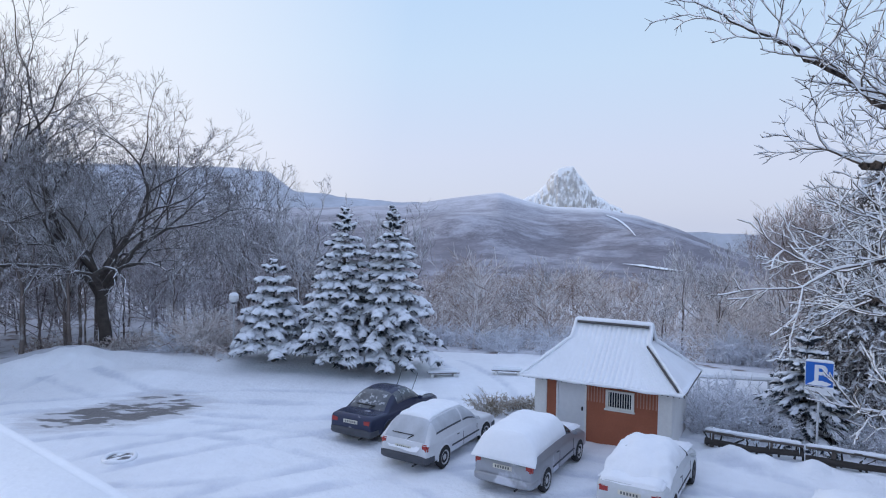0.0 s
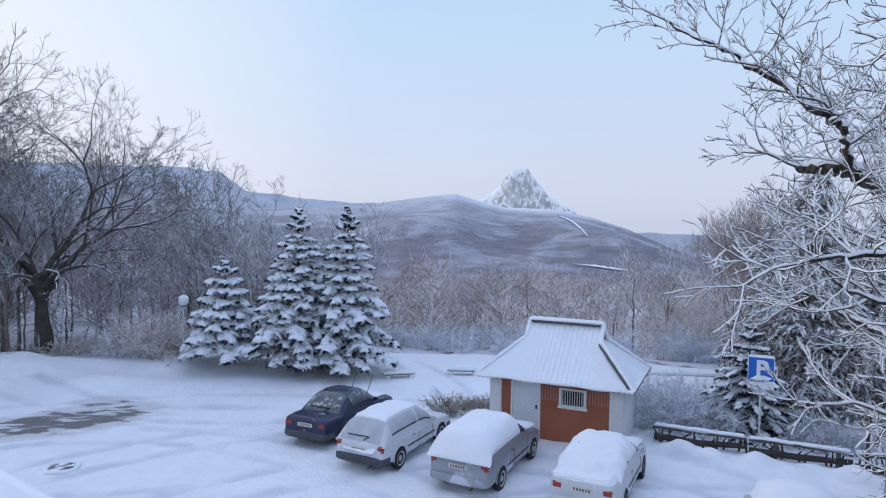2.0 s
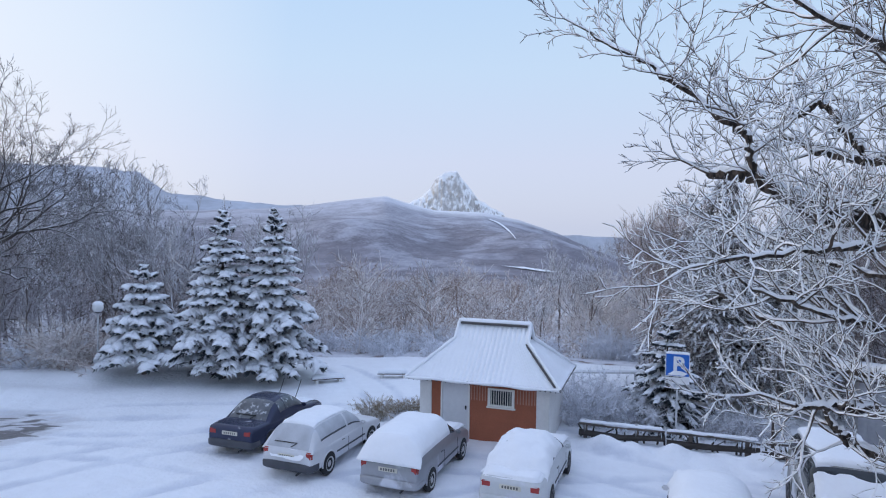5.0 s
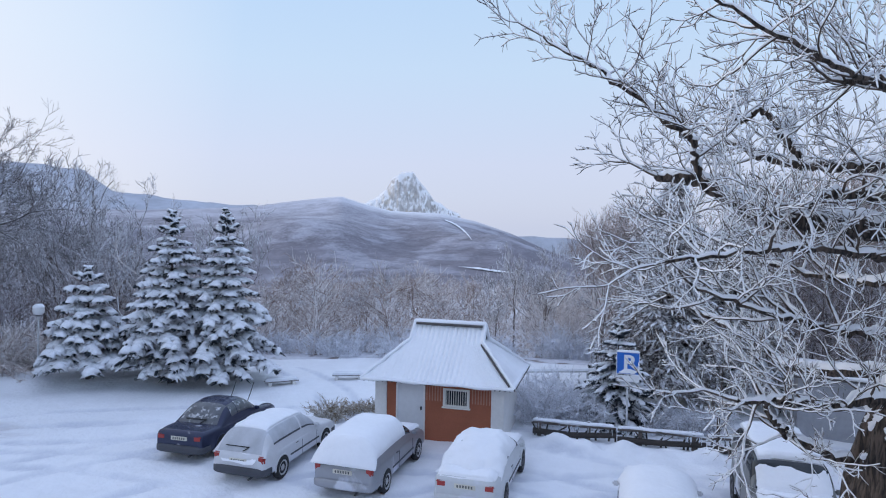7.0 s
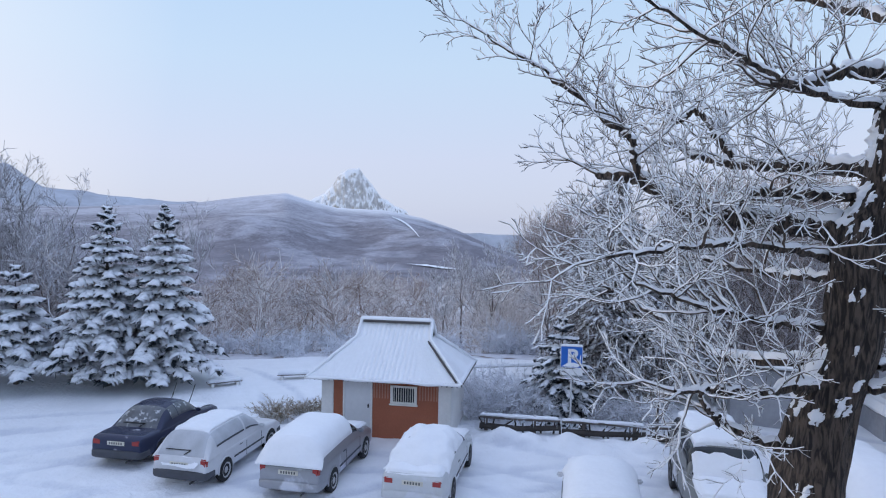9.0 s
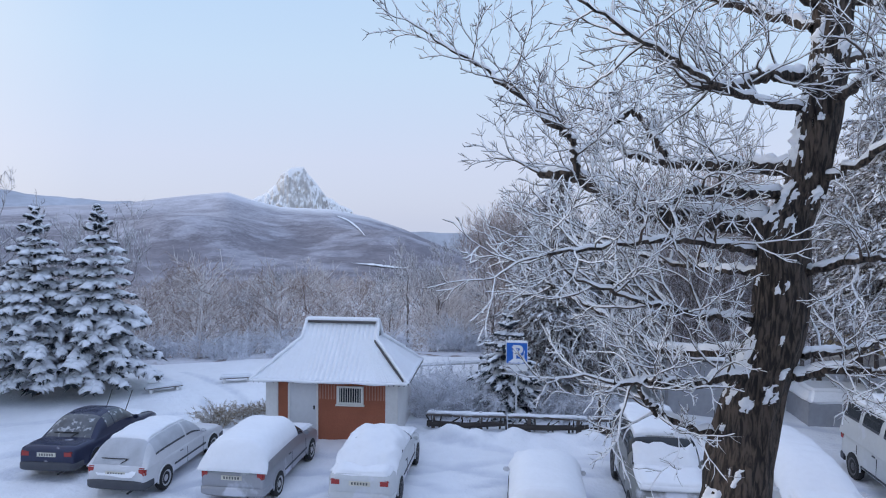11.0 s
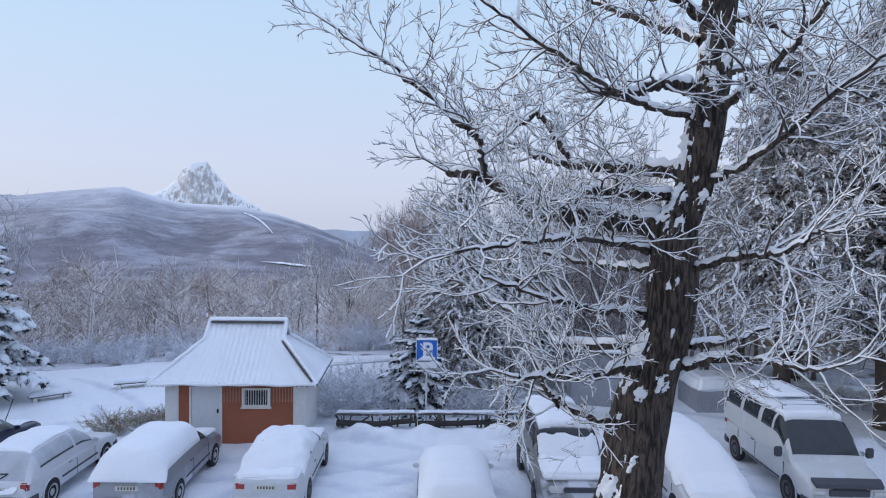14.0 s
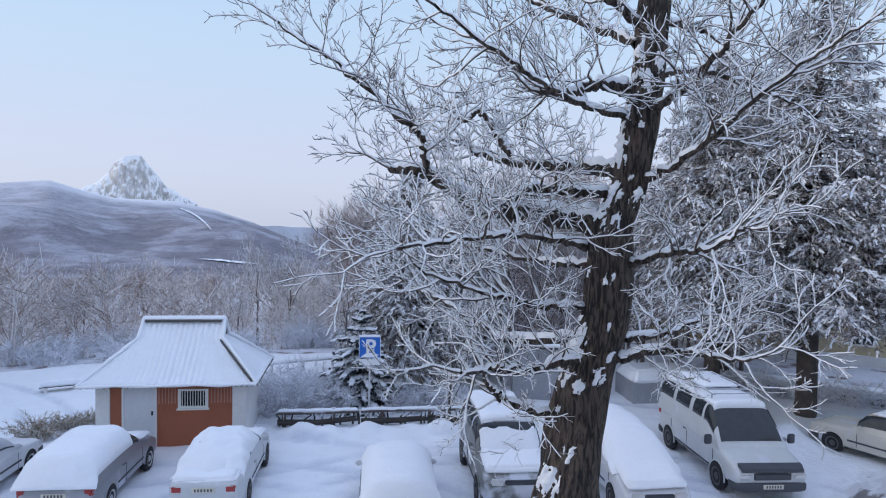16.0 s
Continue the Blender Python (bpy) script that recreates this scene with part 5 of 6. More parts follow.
def forked_tree(seed, bole, first, levels, thick, twig, stems=4, rise=0.8, up=0.05, mats=(BARK, TWIG), tilt=0.0, bend=0.14):
    """Trunk and crown of a spreading tree: a bole that parts into limbs, each forking to the twigs."""
    rng = np.random.RandomState(seed)
    t, w = Tubes(), Tubes()
    n = 8
    path = np.stack([np.cumsum(rng.randn(n)) * 0.03 * bole / 3 + tilt * np.linspace(0, 1, n), np.cumsum(rng.randn(n)) * 0.03 * bole / 3, np.linspace(-0.15, bole, n)], -1)
    rad = np.interp(np.linspace(0, 1, n), [0, 0.1, 1], [thick * 1.35, thick, thick * 0.72])
    t.add(path, rad, 9)
    for k in range(stems):
        a = 6.283 * (k + 0.5 * rng.rand()) / stems
        d = unit(np.array([math.cos(a), math.sin(a), rise * (0.6 + 0.9 * rng.rand())]))
        i = n - 1 - (k % 3)
        grow(w, None, path[i], d, first * (0.8 + 0.4 * rng.rand()), rad[i] * (0.75 if k else 0.9), levels, rng, up, bend, twig, 3, t)
    return t.mesh("trunk", mats[0]), w.mesh("crown", mats[1])


def plant(meshes, x, y, scale=1.0, turn=0.0, label="", name="bare_tree", category="tree", group="", z=None, parts=("trunk", "crown")):
    root = thing(name, pose(x, y, ground_at(x, y) - 0.05 if z is None else z, 0, 0, turn) @ Matrix.Diagonal((scale, scale, scale, 1)), label, category, group)
    for nm, me in zip(parts, meshes):
        p = part(nm, me, None, root)
        if nm != "trunk":
            tagged(p, kind="stuff")
    return root


GREATTWIG = snowed(material("great_tree_twig", (0.095, 0.08, 0.075), 0.9, vary=0.3, scale=1, fine=9), 0.0, 0.7, (0.80, 0.81, 0.87), 1.5, 0.5)
BIRCHTWIG = snowed(material("birch_twig", (0.21, 0.145, 0.12), 0.9, vary=0.3, scale=1, fine=9), -0.2, 0.7, (0.82, 0.81, 0.85), 1.2, 0.6)
rng = np.random.RandomState(11)
# the two great trees at the yard's edge and their neighbours
big_a = forked_tree(23, 4.2, 2.1, 9, 0.36, 0.009, 9, 0.95, 0.005, (BARK, GREATTWIG), tilt=0.4, bend=0.09)
big_b = forked_tree(24, 4.6, 2.6, 8, 0.34, 0.010, 7, 1.5, 0.02, (BARK, GREATTWIG), bend=0.09)
plant(big_a, -17.0, 32.1, 0.9, 190, "great spreading leafless tree with forked dark trunk", "broad_tree")
plant(big_b, -23.5, 31.0, 1.0, 40, "tall leafless tree with frosted twigs", "tall_tree")
plant(big_b, -28.5, 34.5, 0.95, 130, "tall leafless tree with frosted twigs", "tall_tree")
slim = bare_tree_meshes(25, 11.0, 2.4, 3, (0.5, 0.36, 0.24), (0.16, 0.09, 0.04), 0.35, 9, 0.11, 0.010, rise=2.2)
plant(slim, -12.0, 45.5, 1.38, 10, "slender leafless tree standing above the wood", "slender_tree")
mids = [forked_tree(30 + k, 2.2 + 0.5 * k, 1.35, 6, 0.10, 0.012, 4, 1.5, 0.10, (WOODBARK, TWIG)) for k in range(5)]
birch = [forked_tree(40 + k, 3.0, 1.5, 7, 0.085, 0.009, 5, 2.6, 0.16, (WOODBARK, BIRCHTWIG)) for k in range(2)]
thin_ = [bare_tree_meshes(50 + k, 7.5, 1.5, 2, (0.5, 0.4), (0.16, 0.08), 0.35, 6, 0.05, 0.013, rise=1.9, mats=(WOODBARK, TWIG)) for k in range(3)]
wood = "trees of the surrounding wood"
for k in range(64):      # level wood on one side of the yard
    b, d = radians(-47 + 37 * rng.rand()), 35.5 + 36 * rng.rand() ** 1.2
    x, y = d * math.sin(b), d * math.cos(b)
    plant(mids[k % 5] if k % 3 else thin_[k % 3], x, y, 0.85 + 0.45 * rng.rand(), 360 * rng.rand(), "leafless woodland tree with frosted branches", "woodland_tree", "tree", wood)
for k in range(120):      # wood on the slope below
    b, d = radians(-14 + 62 * rng.rand()), 38 + 95 * rng.rand() ** 1.15
    x, y = d * math.sin(b), d * math.cos(b)
    if d * math.cos(b) < 34:
        continue
    plant((mids + birch)[k % 7] if k % 6 else thin_[k % 3], x, y, 0.55 + 0.35 * rng.rand(), 360 * rng.rand(), "leafless frosted tree on the wooded slope", "slope_tree", "tree", wood)
for k in range(22):      # wood beyond the lane and the fence
    b, d = radians(34 + 31 * rng.rand()), 29 + 15 * rng.rand()
    x, y = d * math.sin(b), d * math.cos(b)
    plant((mids + birch)[k % 7], x, y, 0.75 + 0.3 * rng.rand(), 360 * rng.rand(), "leafless frosted tree beyond the fence", "slope_tree", "tree", wood)


def blades(base, way, length, width, rng):
    """Flat tapering twigs, one quad each."""
    n = len(base)
    b = np.cross(way, rng.randn(n, 3))
    b /= np.linalg.norm(b, axis=1, keepdims=True) + 1e-9
    w = (width * (0.7 + 0.6 * rng.rand(n)))[:, None]
    tip = base + way * length[:, None]
    return np.stack([base - b * w, base + b * w, tip + b * w * 0.35, tip - b * w * 0.35], 1).reshape(-1, 3)


def norm_rows(v):
    return v / (np.linalg.norm(v, axis=1, keepdims=True) + 1e-9)


def thicket(name, places, heights, mat, label, category, seed, limbs=11, per=7, twigs=4, width=0.03, start=0.15, out=0.30, lift=0.8):
    """Bare trees or bushes without number, joined in one mass. places: rows of x, y, z."""
    r = np.random.RandomState(seed)
    P, Hh = np.asarray(places, float), np.asarray(heights, float)
    n = len(P)
    up = np.array([0, 0, 1.0])
    lean = norm_rows(up + 0.10 * r.randn(n, 3))
    vs = [blades(P, lean, Hh * 0.9, np.full(n, width * 1.6) * (Hh / 6) ** 0.5, r), blades(P, lean, Hh * 0.9, np.full(n, width * 1.6) * (Hh / 6) ** 0.5, r)]
    t = start + (0.9 - start) * r.rand(n, limbs)
    b1 = (P[:, None] + lean[:, None] * (Hh[:, None] * t)[..., None]).reshape(-1, 3)
    a = r.rand(n * limbs) * 6.283
    w1 = norm_rows(np.stack([np.cos(a), np.sin(a), lift * (0.4 + 1.2 * r.rand(n * limbs))], -1))
    l1 = np.repeat(Hh, limbs) * out * (1.2 - 0.7 * t.ravel()) * (0.6 + 0.8 * r.rand(n * limbs))
    vs.append(blades(b1, w1, l1, np.full(n * limbs, width), r))
    m = n * limbs
    t = 0.25 + 0.75 * r.rand(m, per)
    b2 = (b1[:, None] + w1[:, None] * (l1[:, None] * t)[..., None]).reshape(-1, 3)
    w2 = norm_rows(np.repeat(w1, per, 0) + 0.75 * r.randn(m * per, 3) + 0.35 * up)
    l2 = np.repeat(l1, per) * 0.48 * (0.5 + 0.9 * r.rand(m * per))
    vs.append(blades(b2, w2, l2, np.full(m * per, width * 0.62), r))
    if twigs:
        k = m * per
        t = 0.3 + 0.7 * r.rand(k, twigs)
        b3 = (b2[:, None] + w2[:, None] * (l2[:, None] * t)[..., None]).reshape(-1, 3)
        w3 = norm_rows(np.repeat(w2, twigs, 0) + 0.8 * r.randn(k * twigs, 3) + 0.2 * up)
        vs.append(blades(b3, w3, np.repeat(l2, twigs) * 0.55 * (0.5 + 0.9 * r.rand(k * twigs)), np.full(k * twigs, width * 0.42), r))
    v = np.concatenate(vs)
    f = np.arange(len(v)).reshape(-1, 4)
    return tagged(new(name, mesh_from(name, v, f, mat, False)), label, category, kind="stuff")


def scatter(n, b0, b1, d0, d1, seed, bias=1.5, h=(5, 8), keep=None):
    r = np.random.RandomState(seed)
    b, d = np.radians(b0 + (b1 - b0) * r.rand(n)), d0 + (d1 - d0) * r.rand(n) ** bias
    x, y = d * np.sin(b), d * np.cos(b)
    ok = np.ones(n, bool) if keep is None else keep(x, y)
    z = ground_height(x, y) - 0.1
    return np.stack([x, y, z], -1)[ok], (h[0] + (h[1] - h[0]) * r.rand(n))[ok]


thicket("far_woods", *scatter(900, -46, 60, 70, 420, 71, 1.35, (6, 9)), BRUSH, "mass of leafless frosted woodland down the slope", "woods", 1, 11, 6, 3, 0.05)
beyond = lambda x, y: (y > 32.5) | (np.hypot(x, y) > 36)
thicket("undergrowth", *scatter(300, -13, 52, 33.5, 80, 72, 1.1, (2.4, 5.6), beyond), BRUSH, "tangled leafless brushwood among the trees", "undergrowth", 2, 12, 7, 4, 0.028, 0.08, 0.42)
thicket("dark_undergrowth", *scatter(230, -47, -10, 37.5, 72, 73, 1.1, (2.6, 7.0), beyond), DARKBRUSH, "dark leafless brushwood under the tall trees", "undergrowth", 3, 12, 7, 4, 0.026, 0.08, 0.40)
right = lambda x, y: (np.hypot(x, y) > 30) | ((y > 17.5) & (np.hypot(x - 17.9, y - 17.5) > 2.8))
thicket("lane_brushwood", *scatter(150, 43, 67, 26.5, 58, 74, 1.2, (3.5, 8.5), right), DARKBRUSH, "leafless brushwood behind the firs", "undergrowth", 4, 12, 7, 4, 0.024, 0.08, 0.36)


# ---- spruces ----
def spruce_meshes(seed, H, R, skirt=0.45, rings=16, per=11, droop=0.42, snow=1.0, needle=NEEDLE, load=SNOW, density=1.0, sparse=0.0, ball_cuts=2, blade=0.85):
    """Trunk, needle boughs and the pads of snow on them."""
    rng = np.random.RandomState(seed)
    t = Tubes()
    t.add([(0, 0, -0.1), (0, 0, H * 0.4), (0, 0, H * 0.97)], [0.028 * H ** 0.8 * 1.2, 0.02 * H ** 0.8, 0.01], 9)
    nv, nf, nn = [], [], 0
    sv, sf, sn = [], [], 0
    ball = bmesh.new()
    bmesh.ops.create_icosphere(ball, subdivisions=ball_cuts, radius=1)
    bv = np.array([v.co[:] for v in ball.verts])
    bf = np.array([[v.index for v in f.verts] for f in ball.faces])
    ball.free()
    for j in range(rings):
        s = j / (rings - 1)
        z_ring = skirt + (H * 0.97 - skirt) * (s ** 0.9)
        gap = (H - skirt) / rings
        out = R * (1 - s) ** 0.82 * (0.9 + 0.2 * rng.rand()) + 0.10
        m = max(4, int(per * (1 - 0.55 * s)))
        for k in range(m):
            if rng.rand() < sparse:
                continue
            a = (k + 0.5 * (j % 2) + 0.6 * rng.rand()) / m * 2 * math.pi
            z = max(z_ring + gap * 0.55 * (rng.rand() - 0.5), skirt * 0.9)
            L = out * (0.78 + 0.42 * rng.rand())
            e = np.array([math.cos(a), math.sin(a), 0.0])
            side = np.array([-math.sin(a), math.cos(a), 0.0])
            q = np.linspace(0, 1, 7)
            dr = droop * (0.7 + 0.6 * rng.rand()) * (1 - 0.7 * s)
            path = e[None] * (q * L)[:, None] + np.array([0, 0, 1.0])[None] * (z + 0.10 * L * q - dr * L * q ** 1.8 + (0.4 * L * q if s > 0.85 else 0))[:, None]
            t.add(path[::2], np.linspace(0.022, 0.006, 4), 4)
            # needle sprays: short flat blades fanning from the bough and hanging under it
            cnt = int((16 + 34 * L) * density)
            u = rng.rand(cnt) ** 0.7
            i = np.minimum((u * 6).astype(int), 5)
            pos = path[i] + (path[i + 1] - path[i]) * (u * 6 - i)[:, None]
            sgn = np.where(rng.rand(cnt) < 0.5, -1, 1)
            wid = (0.16 + 0.30 * L * (1 - 0.6 * u)) * (0.5 + 0.7 * rng.rand(cnt)) * blade
            d = e[None] * (0.35 + 0.5 * rng.rand(cnt))[:, None] + side[None] * (sgn * (0.35 + 0.75 * rng.rand(cnt)))[:, None] + np.array([0, 0, 1.0])[None] * (-0.55 * rng.rand(cnt) - 0.05)[:, None]
            d /= np.linalg.norm(d, axis=1, keepdims=True)
            b = np.cross(d, np.array([0, 0, 1.0]) + 0.7 * rng.randn(cnt, 3))
            b /= np.linalg.norm(b, axis=1, keepdims=True) + 1e-9
            ww = (0.010 + 0.010 * rng.rand(cnt)[:, None]) * (1.0 + 1.4 * blade)
            tip = pos + d * wid[:, None]
            mid = pos + d * wid[:, None] * 0.5
            nv.append(np.stack([pos, mid + b * ww, tip, mid - b * ww], 1).reshape(-1, 3))
            nf.append(np.arange(cnt)[:, None] * 4 + np.arange(4)[None] + nn)
            nn += 4 * cnt
            # pads of snow lying on the bough, lapping down at the sides
            if snow > 0:
                pads = max(4, int(4 + 6.0 * L))
                for p in range(pads):
                    up = 0.22 + 0.78 * (p + 0.5 * rng.rand()) / pads
                    i0 = min(int(up * 6), 5)
                    c_ = path[i0] + (path[i0 + 1] - path[i0]) * (up * 6 - i0)
                    tang = unit(path[i0 + 1] - path[i0])
                    nrm = unit(cross(tang, side))
                    nrm = nrm if nrm[2] > 0 else -nrm
                    sx = (0.10 + 0.55 * L / pads) * (0.7 + 0.6 * rng.rand())
                    sy = (0.09 + 0.15 * L * (1 - 0.5 * up)) * (0.5 + 0.8 * rng.rand()) * snow
                    sz = (0.038 + 0.024 * L) * (0.6 + 0.7 * rng.rand()) * snow
                    w_ = bv * (1 + 0.40 * np.sin(6.1 * bv[:, [1, 2, 0]] + 6.28 * rng.rand(1, 3)) * np.sin(4.3 * bv[:, [2, 0, 1]] + 6.28 * rng.rand()))
                    lap = -0.6 * sy * (w_[:, 1] ** 2)[:, None] * np.array([[0, 0, 1.0]])
                    off = (rng.rand() - 0.5) * 1.1 * (0.1 + 0.30 * L * (1 - 0.6 * up)) * snow
                    sv.append(c_[None] + nrm[None] * sz * 0.75 + side[None] * off + w_[:, :1] * sx * tang[None] + w_[:, 1:2] * sy * side[None] + w_[:, 2:] * sz * nrm[None] + lap)
                    sf.append(bf + sn)
                    sn += len(bv)
    out_ = [t.mesh("trunk", BARK), mesh_from("needles", np.concatenate(nv), np.concatenate(nf), needle, False)]
    if sv:
        out_.append(mesh_from("snow", np.concatenate(sv), np.concatenate(sf), load))
    return out_


PADSNOW = material("bough_snow", (0.84, 0.86, 0.91), 0.6, vary=0.06, scale=3, fine=25, bump=0.6, bump_scale=22, spec=0.3)


def fir_meshes(seed, H, R, skirt, rings, per, needle, droop=0.45, dens=1.0):
    """A frosted fir: drooping boughs carrying hanging branchlets clothed in short needles."""
    r = np.random.RandomState(seed)
    t = Tubes()
    t.add([(0, 0, -0.1), (0.05, 0, H * 0.4), (0, 0, H * 0.98)], [0.024 * H, 0.016 * H, 0.015], 10)
    up = np.array([0, 0, 1.0])
    vs, us = [], []
    for j in range(rings):
        s = j / (rings - 1)
        zr = skirt + (H * 0.96 - skirt) * s
        m = max(4, int(per * (1 - 0.5 * s)))
        for k in range(m):
            a = (k + r.rand()) / m * 6.283 + j * 0.7
            L = (R * (1 - s) ** 0.65 + 0.25) * (0.55 + 0.6 * r.rand())
            e, side = np.array([math.cos(a), math.sin(a), 0.0]), np.array([-math.sin(a), math.cos(a), 0.0])
            z = zr + 0.6 * (r.rand() - 0.5)
            q = np.linspace(0, 1, 8)
            dr = droop * (0.5 + 0.8 * r.rand()) * (1 - 0.6 * s)
            path = e * (q * L)[:, None] + up * (z + 0.15 * L * q - dr * L * q ** 1.6 + 0.12 * L * q ** 5)[:, None] + side * (0.12 * L * (r.rand() - 0.5) * q ** 2)[:, None]
            t.add(path[::2], np.linspace(0.035, 0.008, 4), 4)
            nb = max(4, int(7.5 * L * dens))
            u = 0.12 + 0.88 * r.rand(nb) ** 0.8
            f = u * 6.99
            i = f.astype(int)
            base = path[i] + (path[i + 1] - path[i]) * (f - i)[:, None]
            sg = np.where(r.rand(nb) < 0.5, -1.0, 1.0)
            way = norm_rows(e * (0.5 + 0.5 * r.rand(nb))[:, None] + side * (sg * (0.3 + 0.8 * r.rand(nb)))[:, None] - up * (0.15 + 0.7 * r.rand(nb))[:, None])
            ln = (0.25 + 0.22 * L * (1 - 0.5 * u)) * (0.5 + 0.8 * r.rand(nb))
            kk = 11
            tt = r.rand(nb, kk)
            pos = (base[:, None] + way[:, None] * (ln[:, None] * tt)[..., None] - up * (0.25 * ln[:, None] * tt ** 2)[..., None]).reshape(-1, 3)
            along = np.repeat(way, kk, 0)
            white = (np.repeat(r.rand(nb) < 0.62, kk) & (r.rand(nb * kk) < 0.42)).astype(int)
            w2 = norm_rows(along + (0.75 - 0.5 * white)[:, None] * r.randn(nb * kk, 3) - 0.15 * up)
            vs.append(blades(pos + up * (0.05 * white)[:, None], w2, 0.13 + 0.12 * r.rand(nb * kk), 0.020 + 0.022 * white, r))
            us.append(white)
    v = np.concatenate(vs)
    return [t.mesh("trunk", BARK), mesh_from("needles", v, np.arange(len(v)).reshape(-1, 4), [needle, PADSNOW], False, np.concatenate(us).astype(np.int32))]


def frosted_needles(name, dark, frost, share):
    """Needles rimed spray by spray: whole drooping sprays white, others bare."""
    m = brushwood(name, dark, frost, share)
    for nd in m.node_tree.nodes:
        if nd.type == "TEX_NOISE":
            nd.inputs["Scale"].default_value, nd.inputs["Detail"].default_value = 1.5, 3
    return m


FIRNEEDLE = frosted_needles("fir_sprays", (0.085, 0.072, 0.066), (0.60, 0.58, 0.59), 0.42)
SP = ("trunk", "needles", "snow")
row = "young spruces at the yard's edge"
plant(spruce_meshes(61, 4.75, 1.75, 1.1, 9, 13, 0.32, 1.15, load=PADSNOW, density=2.4), -7.8, 29.3, 1, 0, "small young spruce bowed under snow", "spruce", "spruce tree", row, parts=SP)
plant(spruce_meshes(62, 7.45, 2.05, 1.15, 15, 13, 0.33, 1.0, load=PADSNOW, density=2.4), -4.45, 28.8, 1, 30, "tall young spruce with snow-laden boughs", "spruce", "spruce tree", row, parts=SP)
plant(spruce_meshes(63, 7.6, 1.95, 1.1, 15, 13, 0.33, 1.0, load=PADSNOW, density=2.4), -2.25, 28.5, 1, 70, "tall young spruce with snow-laden boughs", "spruce", "spruce tree", row, parts=SP)
plant(spruce_meshes(64, 3.6, 1.45, 0.4, 10, 11, 0.35, 0.6, load=PADSNOW, density=2.2), 11.75, 20.2, 1, 0, "small dark spruce behind the parking sign", "spruce", "spruce tree", parts=SP)
plant(fir_meshes(65, 9.1, 2.7, 1.2, 34, 14, FIRNEEDLE), 15.3, 22.4, 1, 0, "dark conifer with frosted boughs beyond the fence", "conifer", "conifer tree", parts=SP)
plant(fir_meshes(68, 7.9, 2.2, 1.0, 26, 12, FIRNEEDLE), 17.6, 21.4, 1, 90, "dark conifer with frosted boughs beyond the fence", "conifer", "conifer tree", parts=SP)
firs = "tall firs beside the lane"
fir_a = fir_meshes(66, 15.8, 4.3, 4.3, 40, 13, FIRNEEDLE)
fir_b = fir_meshes(67, 14.2, 4.0, 4.0, 36, 13, FIRNEEDLE)
for me_, x, y, s_, tn in ((fir_a, 24.6, 10.1, 1, 0), (fir_b, 23.6, 13.2, 0.98, 50), (fir_a, 27.0, 6.0, 1.02, 140), (fir_b, 26.8, 14.6, 1.05, 200)):
    plant(me_, x, y, s_, tn, "tall frosted fir with bare lower trunk", "fir", "fir tree", firs, parts=SP)


# ---- parking sign ----
BLUE = material("sign_blue", (0.012, 0.13, 0.52), 0.4, vary=0.08, scale=4)
WHITEPAINT = material("sign_white", (0.76, 0.77, 0.79), 0.5, vary=0.05)
GREYPOST = material("post_paint", (0.55, 0.56, 0.58), 0.5, vary=0.1)
sign = thing("parking_sign", pose(10.9, 18.1, 0, 0, 0, -31), "blue square parking sign on a pale post, partly snowed over", "road sign")
t = Tubes()
t.add([(0, 0, -0.1), (0, 0, 1.4), (0.01, 0, 2.95)], [0.032] * 3, 10)
part("post", t.mesh("post", GREYPOST), None, sign)
plate = part("plate", bm_boxes((-0.36, 0.36, -0.050, -0.036, 2.22, 2.94), bevel=0.006), BLUE, sign)
part("border", bm_boxes((-0.36, 0.36, -0.054, -0.0505, 2.922, 2.94), (-0.36, 0.36, -0.054, -0.0505, 2.22, 2.238), (-0.36, -0.342, -0.054, -0.0505, 2.238, 2.922), (0.342, 0.36, -0.054, -0.0505, 2.238, 2.922)), WHITEPAINT, plate)
part("lower_plate", bm_boxes((-0.36, 0.36, -0.050, -0.036, 1.98, 2.19), bevel=0.006), WHITEPAINT, sign)
letter = bpy.data.curves.new("letter", "FONT")
letter.body, letter.size, letter.align_x, letter.align_y, letter.extrude, letter.offset = "P", 0.66, "CENTER", "CENTER", 0.003, 0.02
lo = new("letter", letter)
lo.parent, lo.matrix_basis = plate, pose(0.02, -0.056, 2.58, 90, 0, 0)
lo.data.materials.append(WHITEPAINT)
part("snow_cap", hull([(-0.37, -0.08, 2.93), (0.37, -0.08, 2.93), (0.37, 0.03, 2.93), (-0.37, 0.03, 2.93)], [(-0.33, -0.06, 3.0), (0.33, -0.06, 3.0), (0.33, 0.01, 3.0), (-0.33, 0.01, 3.0)], 0.02, 2, 2, 0.015, 4), SNOW, sign)
part("snow_smear", hull([(-0.28, -0.075, 2.27), (0.2, -0.075, 2.24), (0.2, -0.05, 2.24), (-0.28, -0.05, 2.27)], [(-0.1, -0.07, 2.40), (0.3, -0.07, 2.34), (0.3, -0.05, 2.34), (-0.1, -0.05, 2.40)], 0.01, 2, 2, 0.05, 5), SNOW, sign, "snow stuck to the sign's face")

